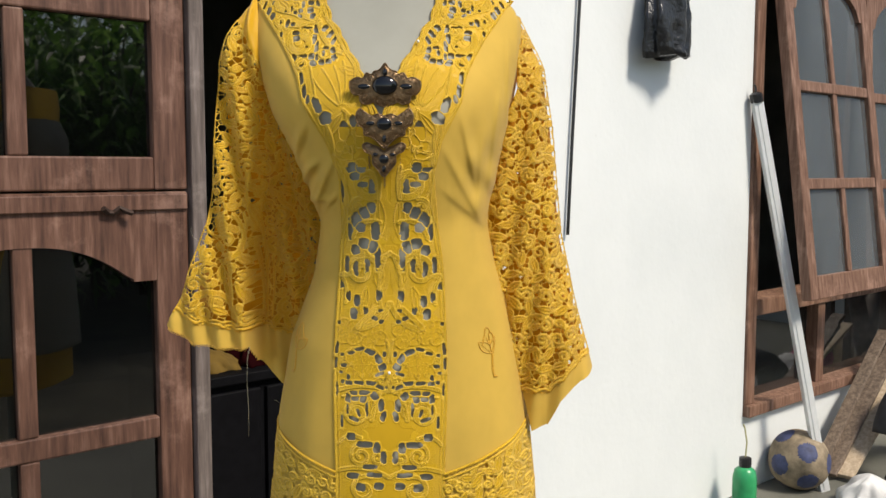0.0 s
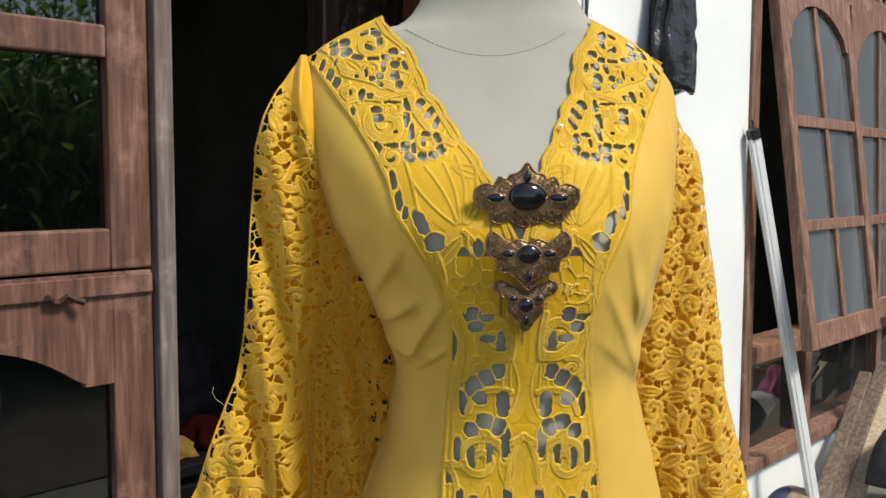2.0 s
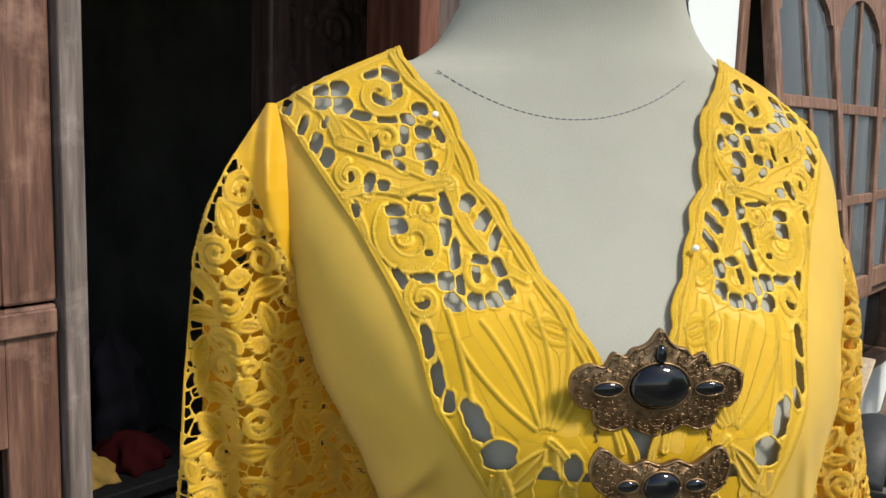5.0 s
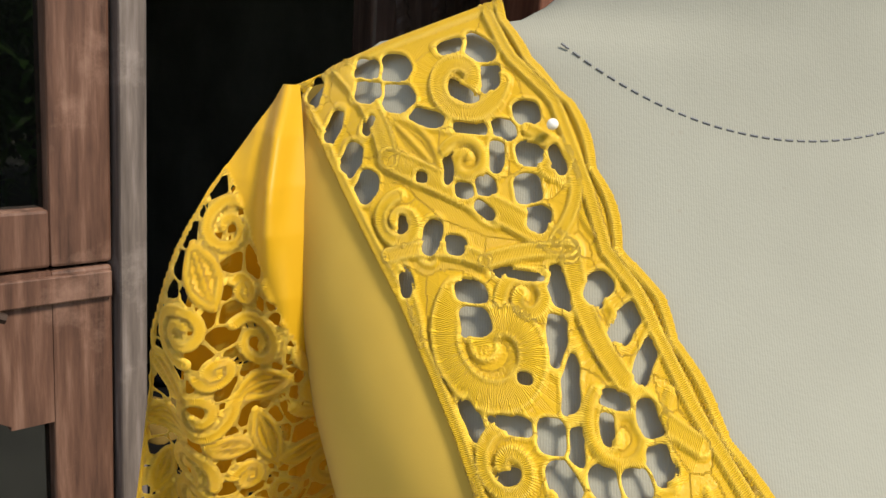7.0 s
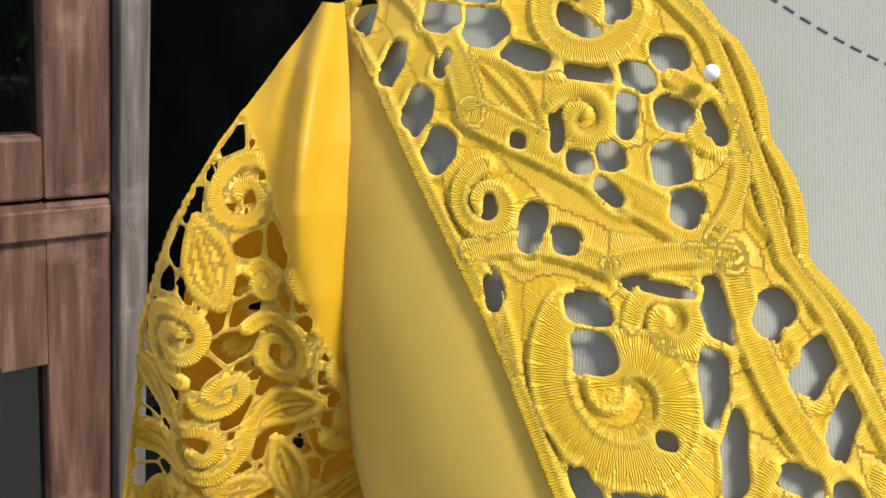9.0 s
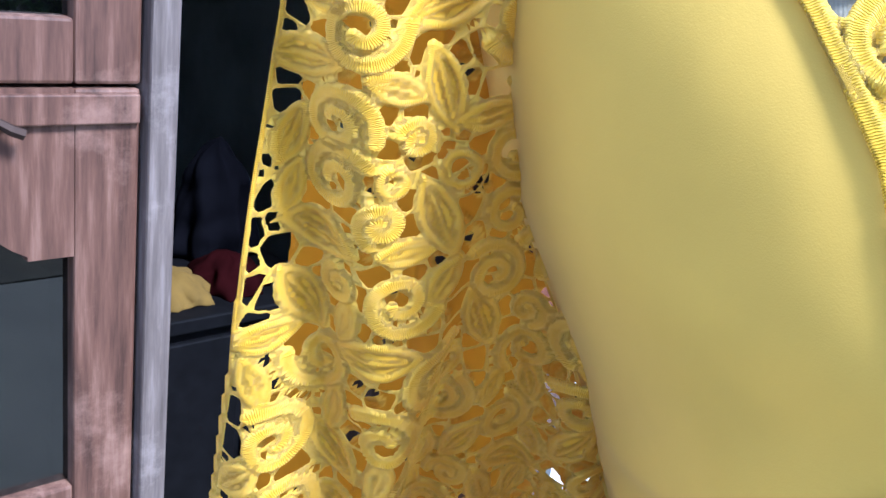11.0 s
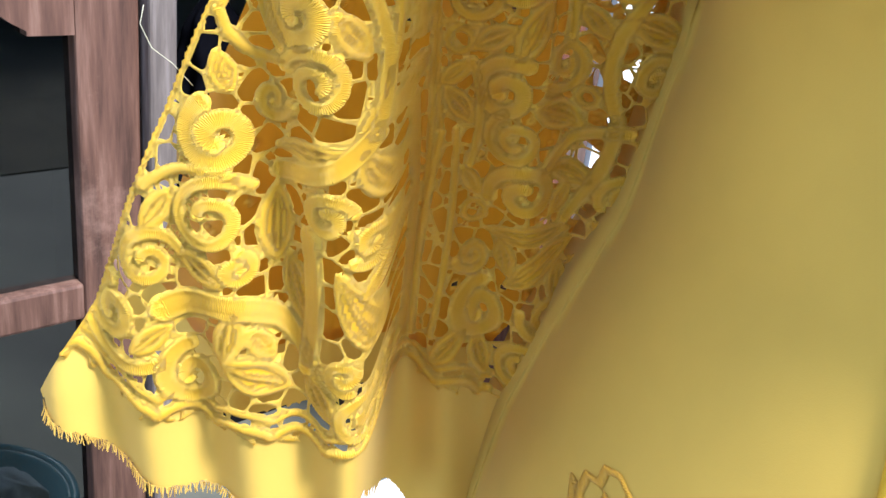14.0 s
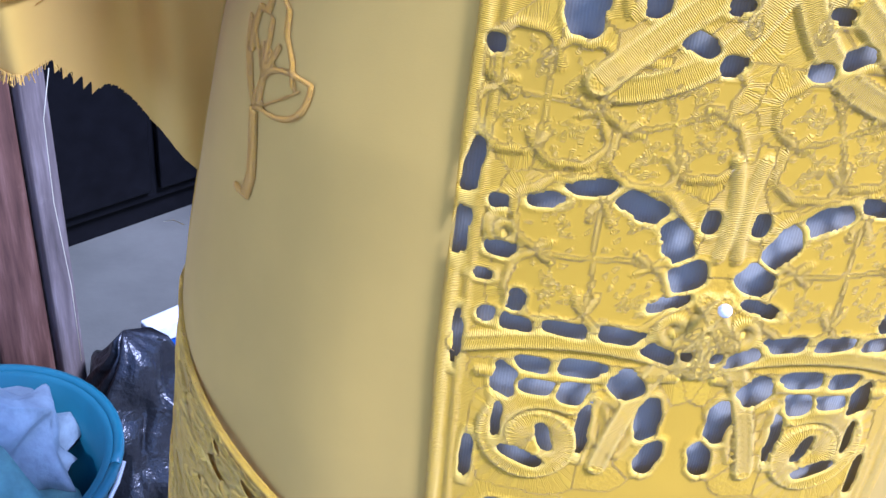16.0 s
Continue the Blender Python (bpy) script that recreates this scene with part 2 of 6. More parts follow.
# ---- the large structure ----
def setting():
    bm = bmesh.new()
    bmesh.ops.create_grid(bm, x_segments=60, y_segments=60, size=60)
    for v in bm.verts:
        v.co.z = 0.0
    tagged(part("ground", bm, M_FLOOR), "worn grey-brown concrete floor and yard, dusty", "ground", kind="structure")

    # added slab, never in view: dims what the lower panes mirror and the bounce
    tagged(wbox("unseen_dark_ground", (-9, -30, 0.0), (30, -2.35, 0.006), M_DARK_GROUND, bevel=0), "added dark ground out of view, darkens pane reflections and bounce light", "soil", kind="structure")

    door_l, door_r, door_t = -0.42, 1.14, 2.12
    win_l, win_r, win_b, win_t = 2.49, 4.75, 0.29, 2.42
    top = 3.0
    for i, (lo, hi) in enumerate((((-3.2, 0, 0), (door_l, 0.16, top)), ((door_l, 0, door_t), (door_r, 0.16, top)), ((door_r, 0, 0), (win_l, 0.16, top)),
                                  ((win_l, 0, 0), (win_r, 0.16, win_b)), ((win_l, 0, win_t), (win_r, 0.16, top)), ((win_r, 0, 0), (6.2, 0.16, top)))):
        tagged(wbox("wall_front_%d" % (i + 1), lo, hi, M_WALL, bevel=0), "white painted plaster house wall with scuffs", "wall", kind="structure")
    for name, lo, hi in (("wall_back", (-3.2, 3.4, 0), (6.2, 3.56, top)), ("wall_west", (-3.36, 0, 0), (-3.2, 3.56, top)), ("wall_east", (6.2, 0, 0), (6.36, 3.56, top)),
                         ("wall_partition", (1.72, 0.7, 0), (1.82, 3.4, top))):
        tagged(wbox(name, lo, hi, M_ROOM, bevel=0), "grey-green plaster wall inside the house, dimness put into its colour", "wall", kind="structure")
    tagged(wbox("ceiling", (-3.36, 0, top), (6.36, 3.56, top + 0.1), M_ROOM, bevel=0), "plaster ceiling inside the house, dimness put into its colour", "ceiling", kind="structure")
    # the porch's end wall beyond the window
    tagged(wbox("wall_porch_end", (6.2, -2.2, 0), (6.36, 0, top), M_WALL, bevel=0), "white painted wall closing the porch", "wall", kind="structure")


setting()


def pane_outline(u0, u1, z0, z1, arch=None):
    """Corners of a pane; arch gives the rise of its head as a function of u."""
    if arch is None:
        return [(u0, z0), (u1, z0), (u1, z1), (u0, z1)]
    us = np.linspace(u1, u0, 13)
    return [(u0, z0), (u1, z0)] + [(float(u), float(arch(u))) for u in us]


def slab(bm, pts, w0, w1, m=WALL):
    """A flat plate with that outline in u and z, between two depths."""
    n = len(pts)
    fr = [bm.verts.new(m @ Vector((u, w0, z))) for u, z in pts]
    bk = [bm.verts.new(m @ Vector((u, w1, z))) for u, z in pts]
    bm.faces.new(fr)
    bm.faces.new(bk[::-1])
    for i in range(n):
        bm.faces.new((fr[i], bk[i], bk[(i + 1) % n], fr[(i + 1) % n]))


LEAF = WALL @ Matrix.Translation((-0.012, -0.030, 0.018)) @ Matrix.Diagonal((1, 1, 0.985, 1))


def door():
    d = empty("door_1", at_wall(-0.07, 0.05, 0))
    d.matrix_world = Matrix.Translation(at_wall(0, 0, 0))
    inv = d.matrix_world.inverted()

    def put(name, bm, mat, parent, label=""):
        bmesh.ops.transform(bm, matrix=inv, verts=bm.verts[:])
        return part(name, bm, mat, parent, label)

    def bar(name, lo, hi, mat=M_DOOR, bevel=0.004, parent=d):
        bm = bmesh.new()
        box(bm, lo, hi, LEAF, bevel)
        return put(name, bm, mat, parent)

    # jambs and head
    bar("jamb", (0.309, 0.008, -0.018), (0.342, 0.09, 2.09), M_JAMB)
    bar("jamb", (-0.42, 0.0, -0.018), (-0.365, 0.13, 2.09), M_JAMB)
    # upright stiles and mullion in the two halves of the leaf
    for z0, z1 in ((0.03, 1.165), (1.169, 2.08)):
        bar("stile", (0.236, 0.025, z0), (0.306, 0.065, z1))
        bar("stile", (-0.36, 0.025, z0), (-0.29, 0.065, z1))
    for z0, z1 in ((0.03, 0.10), (0.648, 0.694)):
        bar("rail", (-0.29, 0.027, z0), (0.236, 0.063, z1))
    for z0, z1 in ((1.169, 1.236), (1.51, 1.562), (1.99, 2.08)):
        bar("rail", (-0.29, 0.026, z0), (0.236, 0.064, z1))
    for z0, z1 in ((0.10, 0.648), (0.694, 1.075), (1.236, 1.51), (1.562, 1.99)):
        bar("mullion", (-0.040, 0.028, z0), (-0.004, 0.062, z1))
    # the arched lock rail of the lower half
    bm = bmesh.new()
    head = lambda u: 1.062 - 0.075 * min(1.0, abs(u + 0.022) / 0.205) ** 2.4
    us = np.linspace(-0.232, 0.188, 29)
    slab(bm, [(-0.29, 1.165), (-0.29, 0.982), (-0.232, 0.982)] + [(float(u), float(head(u))) for u in us] + [(0.188, 0.982), (0.236, 0.982), (0.236, 1.165)], 0.026, 0.064, LEAF)
    put("lock_rail", bm, M_DOOR, d)
    bar("weather_strip", (-0.29, 0.018, 1.128), (0.303, 0.026, 1.160), bevel=0.002)
    for u0, u1, z0, z1 in ((-0.29, -0.04, 0.10, 0.648), (-0.004, 0.236, 0.10, 0.648), (-0.29, -0.04, 0.694, 1.07), (-0.004, 0.236, 0.694, 1.07),
                           (-0.29, -0.04, 1.236, 1.51), (-0.004, 0.236, 1.236, 1.51), (-0.29, -0.04, 1.562, 1.99), (-0.004, 0.236, 1.562, 1.99)):
        pane = bar("pane", (u0, 0.044, z0), (u1, 0.048, z1), M_GLASS, 0)
        pane.visible_shadow = False
    bm = bmesh.new()
    tube(bm, [LEAF @ Vector((u, 0.012 + 0.006 * math.sin(i), 1.128 + 0.006 * math.cos(2 * i))) for i, u in enumerate(np.linspace(0.125, 0.18, 6))], 0.006, 6)
    put("bolt", bm, plain("rusty_iron", (0.05, 0.03, 0.022), 0.7, 0.6), d, "small rusty iron bolt")
    tagged(d, "weathered brown wooden door with glass panes and arched rail", "door", kind="structure")

    f = empty("doorway_frame", at_wall(1.07, 0, 0))
    inv2 = Matrix.Translation(-at_wall(1.07, 0, 0))
    for name, lo, hi, mat in (("post", (1.0, -0.01, 0), (1.055, 0.13, 2.12), M_POST), ("post", (1.058, 0.01, 0), (1.14, 0.15, 2.12), M_CARVED), ("head", (-0.42, -0.012, 2.06), (1.14, 0.12, 2.12), M_JAMB)):
        bm = bmesh.new()
        box(bm, lo, hi, WALL, 0.004)
        bmesh.ops.transform(bm, matrix=inv2, verts=bm.verts[:])
        part(name, bm, mat, f)
    tagged(f, "red-brown wooden door frame post beside the open doorway", "door frame", kind="structure")


door()


def window():
    w = empty("window_1", at_wall(3.6, 0, 0.29))
    back = Matrix.Translation(-at_wall(3.6, 0, 0.29))

    def put(name, bm, mat, parent=w, label=""):
        bmesh.ops.transform(bm, matrix=back, verts=bm.verts[:])
        return part(name, bm, mat, parent, label)

    def bar(name, lo, hi, mat=M_WINDOW, parent=w, m=WALL, bevel=0.004):
        bm = bmesh.new()
        box(bm, lo, hi, m, bevel)
        return put(name, bm, mat, parent)

    bar("window_sill", (2.49, -0.03, 0.29), (4.75, 0.14, 0.335))
    bar("window_frame", (2.49, -0.012, 0.335), (2.55, 0.14, 2.42))
    bar("window_frame", (4.69, -0.012, 0.335), (4.75, 0.14, 2.42))
    bar("window_frame", (2.55, -0.010, 0.665), (4.69, 0.13, 0.725))
    bar("window_frame", (2.55, -0.010, 2.0), (4.69, 0.13, 2.07))
    bar("window_frame", (2.55, -0.012, 2.36), (4.69, 0.14, 2.42))
    for u in (3.08, 3.88):
        bar("mullion", (u - 0.03, 0.0, 0.335), (u + 0.03, 0.1, 0.665))
    for u in (3.23, 3.955):
        bar("mullion", (u - 0.03, 0.0, 0.725), (u + 0.03, 0.1, 2.0))
    for a, b in ((2.55, 3.05), (3.11, 3.85), (3.91, 4.69)):
        bar("pane", (a, 0.05, 0.335), (b, 0.055, 0.665), M_LOWGLASS, bevel=0).visible_shadow = False
    # turned balusters in the transom
    for i in range(22):
        bm = bmesh.new()
        u = 2.62 + i * 0.094
        prof = [(0.018, 0), (0.018, 0.03), (0.010, 0.045), (0.022, 0.10), (0.016, 0.16), (0.009, 0.2), (0.018, 0.23), (0.018, 0.29)]
        lathe(bm, prof, 8, WALL @ Matrix.Translation((u, 0.05, 2.07)))
        put("baluster", bm, M_WINDOW)

    def casement(u0, u1, tilt):
        z1, z0 = 1.995, 0.728
        hinge = WALL @ Matrix.Translation((0, -0.012, z1)) @ Matrix.Rotation(radians(-tilt), 4, "X") @ Matrix.Translation((0, 0, -z1))
        c = bar("casement", (u0, -0.04, z0), (u0 + 0.058, 0.0, z1), m=hinge)
        tagged(c, "brown casement leaf" + (" propped open at the foot" if tilt > 3 else ""))
        for lo, hi in (((u1 - 0.058, -0.04, z0), (u1, 0, z1)), ((u0 + 0.058, -0.039, z0), (u1 - 0.058, -0.001, z0 + 0.085))):
            bar("frame_member", lo, hi, parent=c, m=hinge)
        mid = (u0 + u1) / 2
        zs = [z0 + 0.085, z0 + 0.42, z0 + 0.78]
        for z in zs[1:]:
            bar("glazing_bar", (u0 + 0.058, -0.037, z - 0.02), (u1 - 0.058, -0.005, z + 0.02), parent=c, m=hinge)
        bar("glazing_bar", (mid - 0.016, -0.034, z0 + 0.085), (mid + 0.016, -0.008, 1.93), parent=c, m=hinge)
        bm = bmesh.new()
        half = (u1 - u0) / 2 - 0.058
        arch = lambda u: 1.93 - 0.13 * (abs(u - mid) / half) ** 2.2 if abs(u - mid) < 0.86 * half else 1.79
        us = np.linspace(u0 + 0.058, u1 - 0.058, 29)
        slab(bm, [(u1 - 0.058, 1.995), (u0 + 0.058, 1.995)] + [(float(u), float(arch(u))) for u in us], -0.038, -0.002, hinge)
        put("arched_head", bm, M_WINDOW, c)
        for a, b in ((u0 + 0.05, mid), (mid, u1 - 0.05)):
            for k, z in enumerate(zs):
                top = zs[k + 1] if k < 2 else 1.96
                p = bar("pane", (a, -0.022, z), (b, -0.018, top), M_WGLASS, c, hinge, 0)
                p.visible_shadow = False

    casement(2.56, 3.22, 7.5)
    casement(3.25, 3.93, 2.0)
    casement(3.965, 4.685, 0.0)
    tagged(w, "weathered brown timber window with arched multi-pane casements", "window", kind="structure")


window()


# ---- the dress form ----
CX = -0.061
BODY_Z = (0.60, 0.70, 0.80, 0.90, 1.0, 1.08, 1.15, 1.23, 1.28, 1.32, 1.36, 1.39, 1.41, 1.43, 1.45, 1.465, 1.48, 1.50, 1.53, 1.56, 1.64)
BODY_A = (0.18, 0.177, 0.172, 0.162, 0.145, 0.120, 0.106, 0.131, 0.15, 0.160, 0.171, 0.174, 0.168, 0.152, 0.122, 0.100, 0.086, 0.073, 0.063, 0.059, 0.059)
BODY_F = (1.03, 1.03, 1.034, 1.038, 1.047, 1.055, 1.054, 1.036, 1.030, 1.05, 1.085, 1.108, 1.12, 1.133, 1.143, 1.15, 1.152, 1.150, 1.146, 1.144, 1.142)
YC = 1.195


def smooth_table(zs, vs):
    """The table as a smooth curve: sampled finely and averaged."""
    z = np.linspace(zs[0], zs[-1], 521)
    v = np.interp(z, zs, vs)
    k = np.hanning(25)
    return z, np.convolve(np.pad(v, 12, mode="edge"), k / k.sum(), mode="valid")


ZF, AF = smooth_table(BODY_Z, BODY_A)
_, FF = smooth_table(BODY_Z, BODY_F)


def body_a(z):
    return np.interp(z, ZF, AF)


def body_c(z):
    return CX + np.interp(z, (0.8, 1.0, 1.08, 1.15, 1.23, 1.28, 1.36, 1.40, 1.44, 1.47, 1.64), (0.012, 0.012, 0.0175, 0.014, 0.006, -0.002, -0.008, -0.011, -0.015, -0.017, -0.019))


def front(x, z):
    """Depth of the form's front over the plane of x and z."""
    a, f = body_a(z), np.interp(z, ZF, FF)
    r = np.clip(np.abs(x - body_c(z)) / a, 0, 0.9995)
    return f + (YC - f) * (1 - (1 - r ** 2.4) ** (1 / 2.4))


def mannequin():
    bm = bmesh.new()
    rings = []
    for z in np.concatenate([np.linspace(0.72, 1.36, 40), np.linspace(1.37, 1.62, 46)]):
        a, f, c = body_a(z) - 0.0025, np.interp(z, ZF, FF) + 0.0006, body_c(z)
        if z > 1.443:
            k = min(1.0, (z - 1.443) / 0.009)
            slim = np.interp(z, (1.443, 1.452, 1.458, 1.465, 1.475, 1.488, 1.518, 1.64), (0.130, 0.098, 0.0875, 0.080, 0.0735, 0.067, 0.0605, 0.0585))
            a, c = a + (min(a, slim) - a) * k, c + (-0.0605 - c) * k
        ring = []
        for k in range(72):
            th = 2 * math.pi * k / 72
            ct, st = math.cos(th), math.sin(th)
            e = 2 / 2.4
            x = c + a * math.copysign(abs(ct) ** e, ct)
            b = (YC - f) if st > 0 else 0.95 * (YC - f) + 0.012
            ring.append((x, YC - b * math.copysign(abs(st) ** e, st), z))
        rings.append(ring)
    z = 1.62
    for k, s in ((1.628, 0.93), (1.632, 0.8)):
        cxn, cyn = sum(p[0] for p in rings[-1]) / 72, sum(p[1] for p in rings[-1]) / 72
        rings.append([(cxn + (p[0] - cxn) * s, cyn + (p[1] - cyn) * s, k) for p in rings[-1]])
    loft(bm, rings)
    # stand pole and foot
    lathe(bm, [(0.014, 0.03), (0.014, 0.74)], 12, Matrix.Translation((CX, YC, 0)))
    lathe(bm, [(0.02, 0.0), (0.17, 0.0), (0.17, 0.02), (0.03, 0.045), (0.014, 0.06)], 32, Matrix.Translation((CX, YC, 0)))
    # stitched seam round the base of the neck: small raised dashes
    ob = part("mannequin", bm, M_LINEN, smooth=True)
    tagged(ob, "off-white linen covered dress form on a stand", "mannequin")
    bm = bmesh.new()
    dx = -0.070
    while dx < 0.070:
        p = []
        for d in (dx, dx + 0.0022):
            z = 1.4215 + 0.030 * (abs(d) / 0.078) ** 2.0
            p.append((CX - 0.016 + d, float(front(CX - 0.016 + d, z)) + 0.0006, z))
        tube(bm, p, 0.00042, 5)
        dx += 0.0036
    tagged(part("seam_stitching", bm, plain("grey_thread", (0.16, 0.16, 0.17), 0.8)), "dashed grey seam stitching round the form's neck", "stitching", kind="stuff")


mannequin()


# ---- cut lace ----
class Lace:
    """A field over x and z in which threads, leaves and bars are drawn; what lies between them is cut away."""

    def __init__(self, x0, x1, z0, z1, h):
        self.h = h
        self.xs, self.zs = np.arange(x0, x1 + h, h), np.arange(z0, z1 + h, h)
        self.X, self.Z = np.meshgrid(self.xs, self.zs)
        self.d = np.full(self.X.shape, 0.02)
        self.top = np.zeros(self.X.shape)
        self.run = np.zeros(self.X.shape)
        self.satin = np.zeros(self.X.shape)
        self.outside = np.full(self.X.shape, -1.0)
        self.base = np.zeros(self.X.shape)
        self.cut = np.full(self.X.shape, -1.0)
        self.cord = np.zeros(self.X.shape)
        self.near_hole = np.full(self.X.shape, 9.0)
        self.next_hole = np.full(self.X.shape, 9.0)
        self.near_stroke = np.full(self.X.shape, 9.0)
        self.near_run = np.zeros(self.X.shape)
        self.rim = np.zeros(self.X.shape)

    def window(self, lo, hi, pad):
        i0, i1 = np.searchsorted(self.xs, (lo[0] - pad, hi[0] + pad))
        j0, j1 = np.searchsorted(self.zs, (lo[1] - pad, hi[1] + pad))
        return slice(j0, j1), slice(i0, i1)

    def stroke(self, pts, w0, w1=None, lift=0.75):
        """A thread or satin band along the points; wide bands get a cord along each edge."""
        pts = np.asarray(pts, float)
        w = np.linspace(w0, w0 if w1 is None else w1, len(pts))
        pad = max(w) + 0.006
        s = self.window(pts.min(0), pts.max(0), pad)
        if not self.X[s].size:
            return
        near, run, wide = np.full(self.X[s].shape, 9.0), np.zeros(self.X[s].shape), np.full(self.X[s].shape, w0)
        x0, z0, gone = self.xs[s[1]][0], self.zs[s[0]][0], 0.0
        for p, q, a, b in zip(pts, pts[1:], w, w[1:]):
            lo, hi = np.minimum(p, q) - pad, np.maximum(p, q) + pad
            t = (slice(max(0, int((lo[1] - z0) / self.h)), max(0, int((hi[1] - z0) / self.h) + 1)), slice(max(0, int((lo[0] - x0) / self.h)), max(0, int((hi[0] - x0) / self.h) + 1)))
            X, Z = self.X[s][t], self.Z[s][t]
            d = q - p
            n = float(np.hypot(*d)) + 1e-9
            if X.size:
                k = np.clip(((X - p[0]) * d[0] + (Z - p[1]) * d[1]) / n ** 2, 0, 1)
                dist = np.hypot(X - p[0] - k * d[0], Z - p[1] - k * d[1])
                on = dist < near[t]
                near[t] = np.where(on, dist, near[t])
                run[t] = np.where(on, gone + k * n, run[t])
                wide[t] = np.where(on, a + (b - a) * k, wide[t])
            gone += n
        sd = near - wide
        dome = 1.25 * lift * np.minimum(wide, 0.0020) * np.sqrt(np.clip(1 - (near / wide) ** 2, 0, 1))
        if w0 > 0.0018:
            cord = np.minimum(wide * 0.3, 0.0007)
            e = np.abs(near - (wide - cord))
            dome = 0.70 * dome + 1.15 * np.sqrt(np.clip(cord ** 2 - e ** 2, 0, None))
        dome = np.where(sd < 0, dome + self.base[s], 0)
        on = dome > self.top[s]
        # mask of the painted highlight along both edges of a band
        line = np.minimum(wide * 0.3, 0.0007)
        rim = np.exp(-((near - wide + line) / (0.8 * line)) ** 2) if w0 > 0.0012 else np.zeros(near.shape)
        self.rim[s] = np.where(on, rim, np.where(sd < 0, self.rim[s] * 0.7, self.rim[s]))
        closer = sd < self.near_stroke[s]
        self.near_run[s] = np.where(closer, run, self.near_run[s])
        self.near_stroke[s] = np.where(closer, sd, self.near_stroke[s])
        self.run[s] = np.where(on, run, self.run[s])
        self.satin[s] = np.where(on, 1.0, self.satin[s])
        self.top[s] = np.maximum(self.top[s], dome)
        self.d[s] = np.minimum(self.d[s], sd)

    def hole(self, cx, cz, rx, rz, rot=0.0):
        """The middle of one cell of an opening; cells that meet stay parted by a thread."""
        s = self.window((cx - rx - rz, cz - rx - rz), (cx + rx + rz, cz + rx + rz), 0.004)
        c, n = math.cos(radians(rot)), math.sin(radians(rot))
        U, V = (self.X[s] - cx) * c + (self.Z[s] - cz) * n, -(self.X[s] - cx) * n + (self.Z[s] - cz) * c
        U = U + 0.08 * rx * np.sin(900 * V + 40 * cx)
        sd = ((np.abs(U / rx) ** 2.8 + np.abs(V / rz) ** 2.8) ** (1 / 2.8) - 1) * min(rx, rz)
        on = sd < self.near_hole[s]
        self.next_hole[s] = np.where(on, self.near_hole[s], np.minimum(self.next_hole[s], sd))
        self.near_hole[s] = np.minimum(self.near_hole[s], sd)

    def open_cells(self, grow, thread):
        """Cuts the cells out, widened up to the stitched bands, and binds their edges with a fine cord."""
        band = np.minimum(-self.near_stroke, self.near_hole)
        sd = np.maximum.reduce([self.near_hole - grow, thread - (self.next_hole - self.near_hole) / 2, band])
        self.cut = np.maximum(self.cut, -sd)
        self.cord = np.maximum(self.cord, np.sqrt(np.clip(0.00055 ** 2 - (sd - 0.0005) ** 2, 0, None)))

    def padded(self):
        """Bare cloth between the bands becomes padded satin whose threads follow the nearest band."""
        bare = (self.satin == 0) & (self.near_stroke < 0.0075) & (self.base < 0.0004)
        self.run = np.where(bare, self.near_run, self.run)
        # low satin keeps this cloth darker in colour, like shaded valleys
        self.satin = np.where(bare, 0.35, self.satin)
        inner = np.clip(-np.maximum.reduce([self.outside, self.cut]) / 0.002, 0, 1)
        puff = 0.0003 * np.sqrt(1 - (1 - inner) ** 2)
        self.top = np.where(bare, np.maximum(self.top, puff), self.top)

    def patch(self, cx, cz, rx, rz, rot=0.0, lift=0.0003, power=2.0):
        """A filled oval of plain cloth."""
        s = self.window((cx - rx - rz, cz - rx - rz), (cx + rx + rz, cz + rx + rz), 0.004)
        c, n = math.cos(radians(rot)), math.sin(radians(rot))
        U, V = (self.X[s] - cx) * c + (self.Z[s] - cz) * n, -(self.X[s] - cx) * n + (self.Z[s] - cz) * c
        sd = ((np.abs(U / rx) ** power + np.abs(V / rz) ** power) ** (1 / power) - 1) * min(rx, rz)
        self.d[s] = np.minimum(self.d[s], sd)
        self.base[s] = np.where(sd < 0, np.maximum(self.base[s], lift), self.base[s])
        self.top[s] = np.where((sd < 0) & (self.top[s] < lift), lift, self.top[s])

    def leaf(self, x0, z0, x1, z1, wide, w=0.0011, vein=True):
        """A filled leaf with a corded outline and a vein."""
        a, b = np.array((x0, z0)), np.array((x1, z1))
        ln = float(np.hypot(*(b - a)))
        for s in (1, -1):
            self.stroke(curve_pts(a, b, s * wide / ln), w)
        mid = (a + b) / 2
        self.patch(*mid, ln / 2, wide * 0.98, math.degrees(math.atan2(*(b - a)[::-1])), power=1.55)
        if vein:
            self.stroke([a + (b - a) * 0.1, a + (b - a) * 0.85], w * 0.7)

    def spiral(self, cx, cz, r, start, turns, w, inner=0.2, tail=1.0):
        """A scroll that winds inwards from radius r."""
        k = np.linspace(0, 1, int(26 * abs(turns)) + 6)
        th = radians(start) + 2 * math.pi * turns * k
        rr = r * (1 - (1 - inner) * k ** 0.8)
        self.stroke(np.stack([cx + rr * np.cos(th), cz + rr * np.sin(th)], 1), w, w * tail)

    def vine(self, x0, z0, x1, z1, bend, w, w1=None):
        self.stroke(curve_pts((x0, z0), (x1, z1), bend), w, w1)

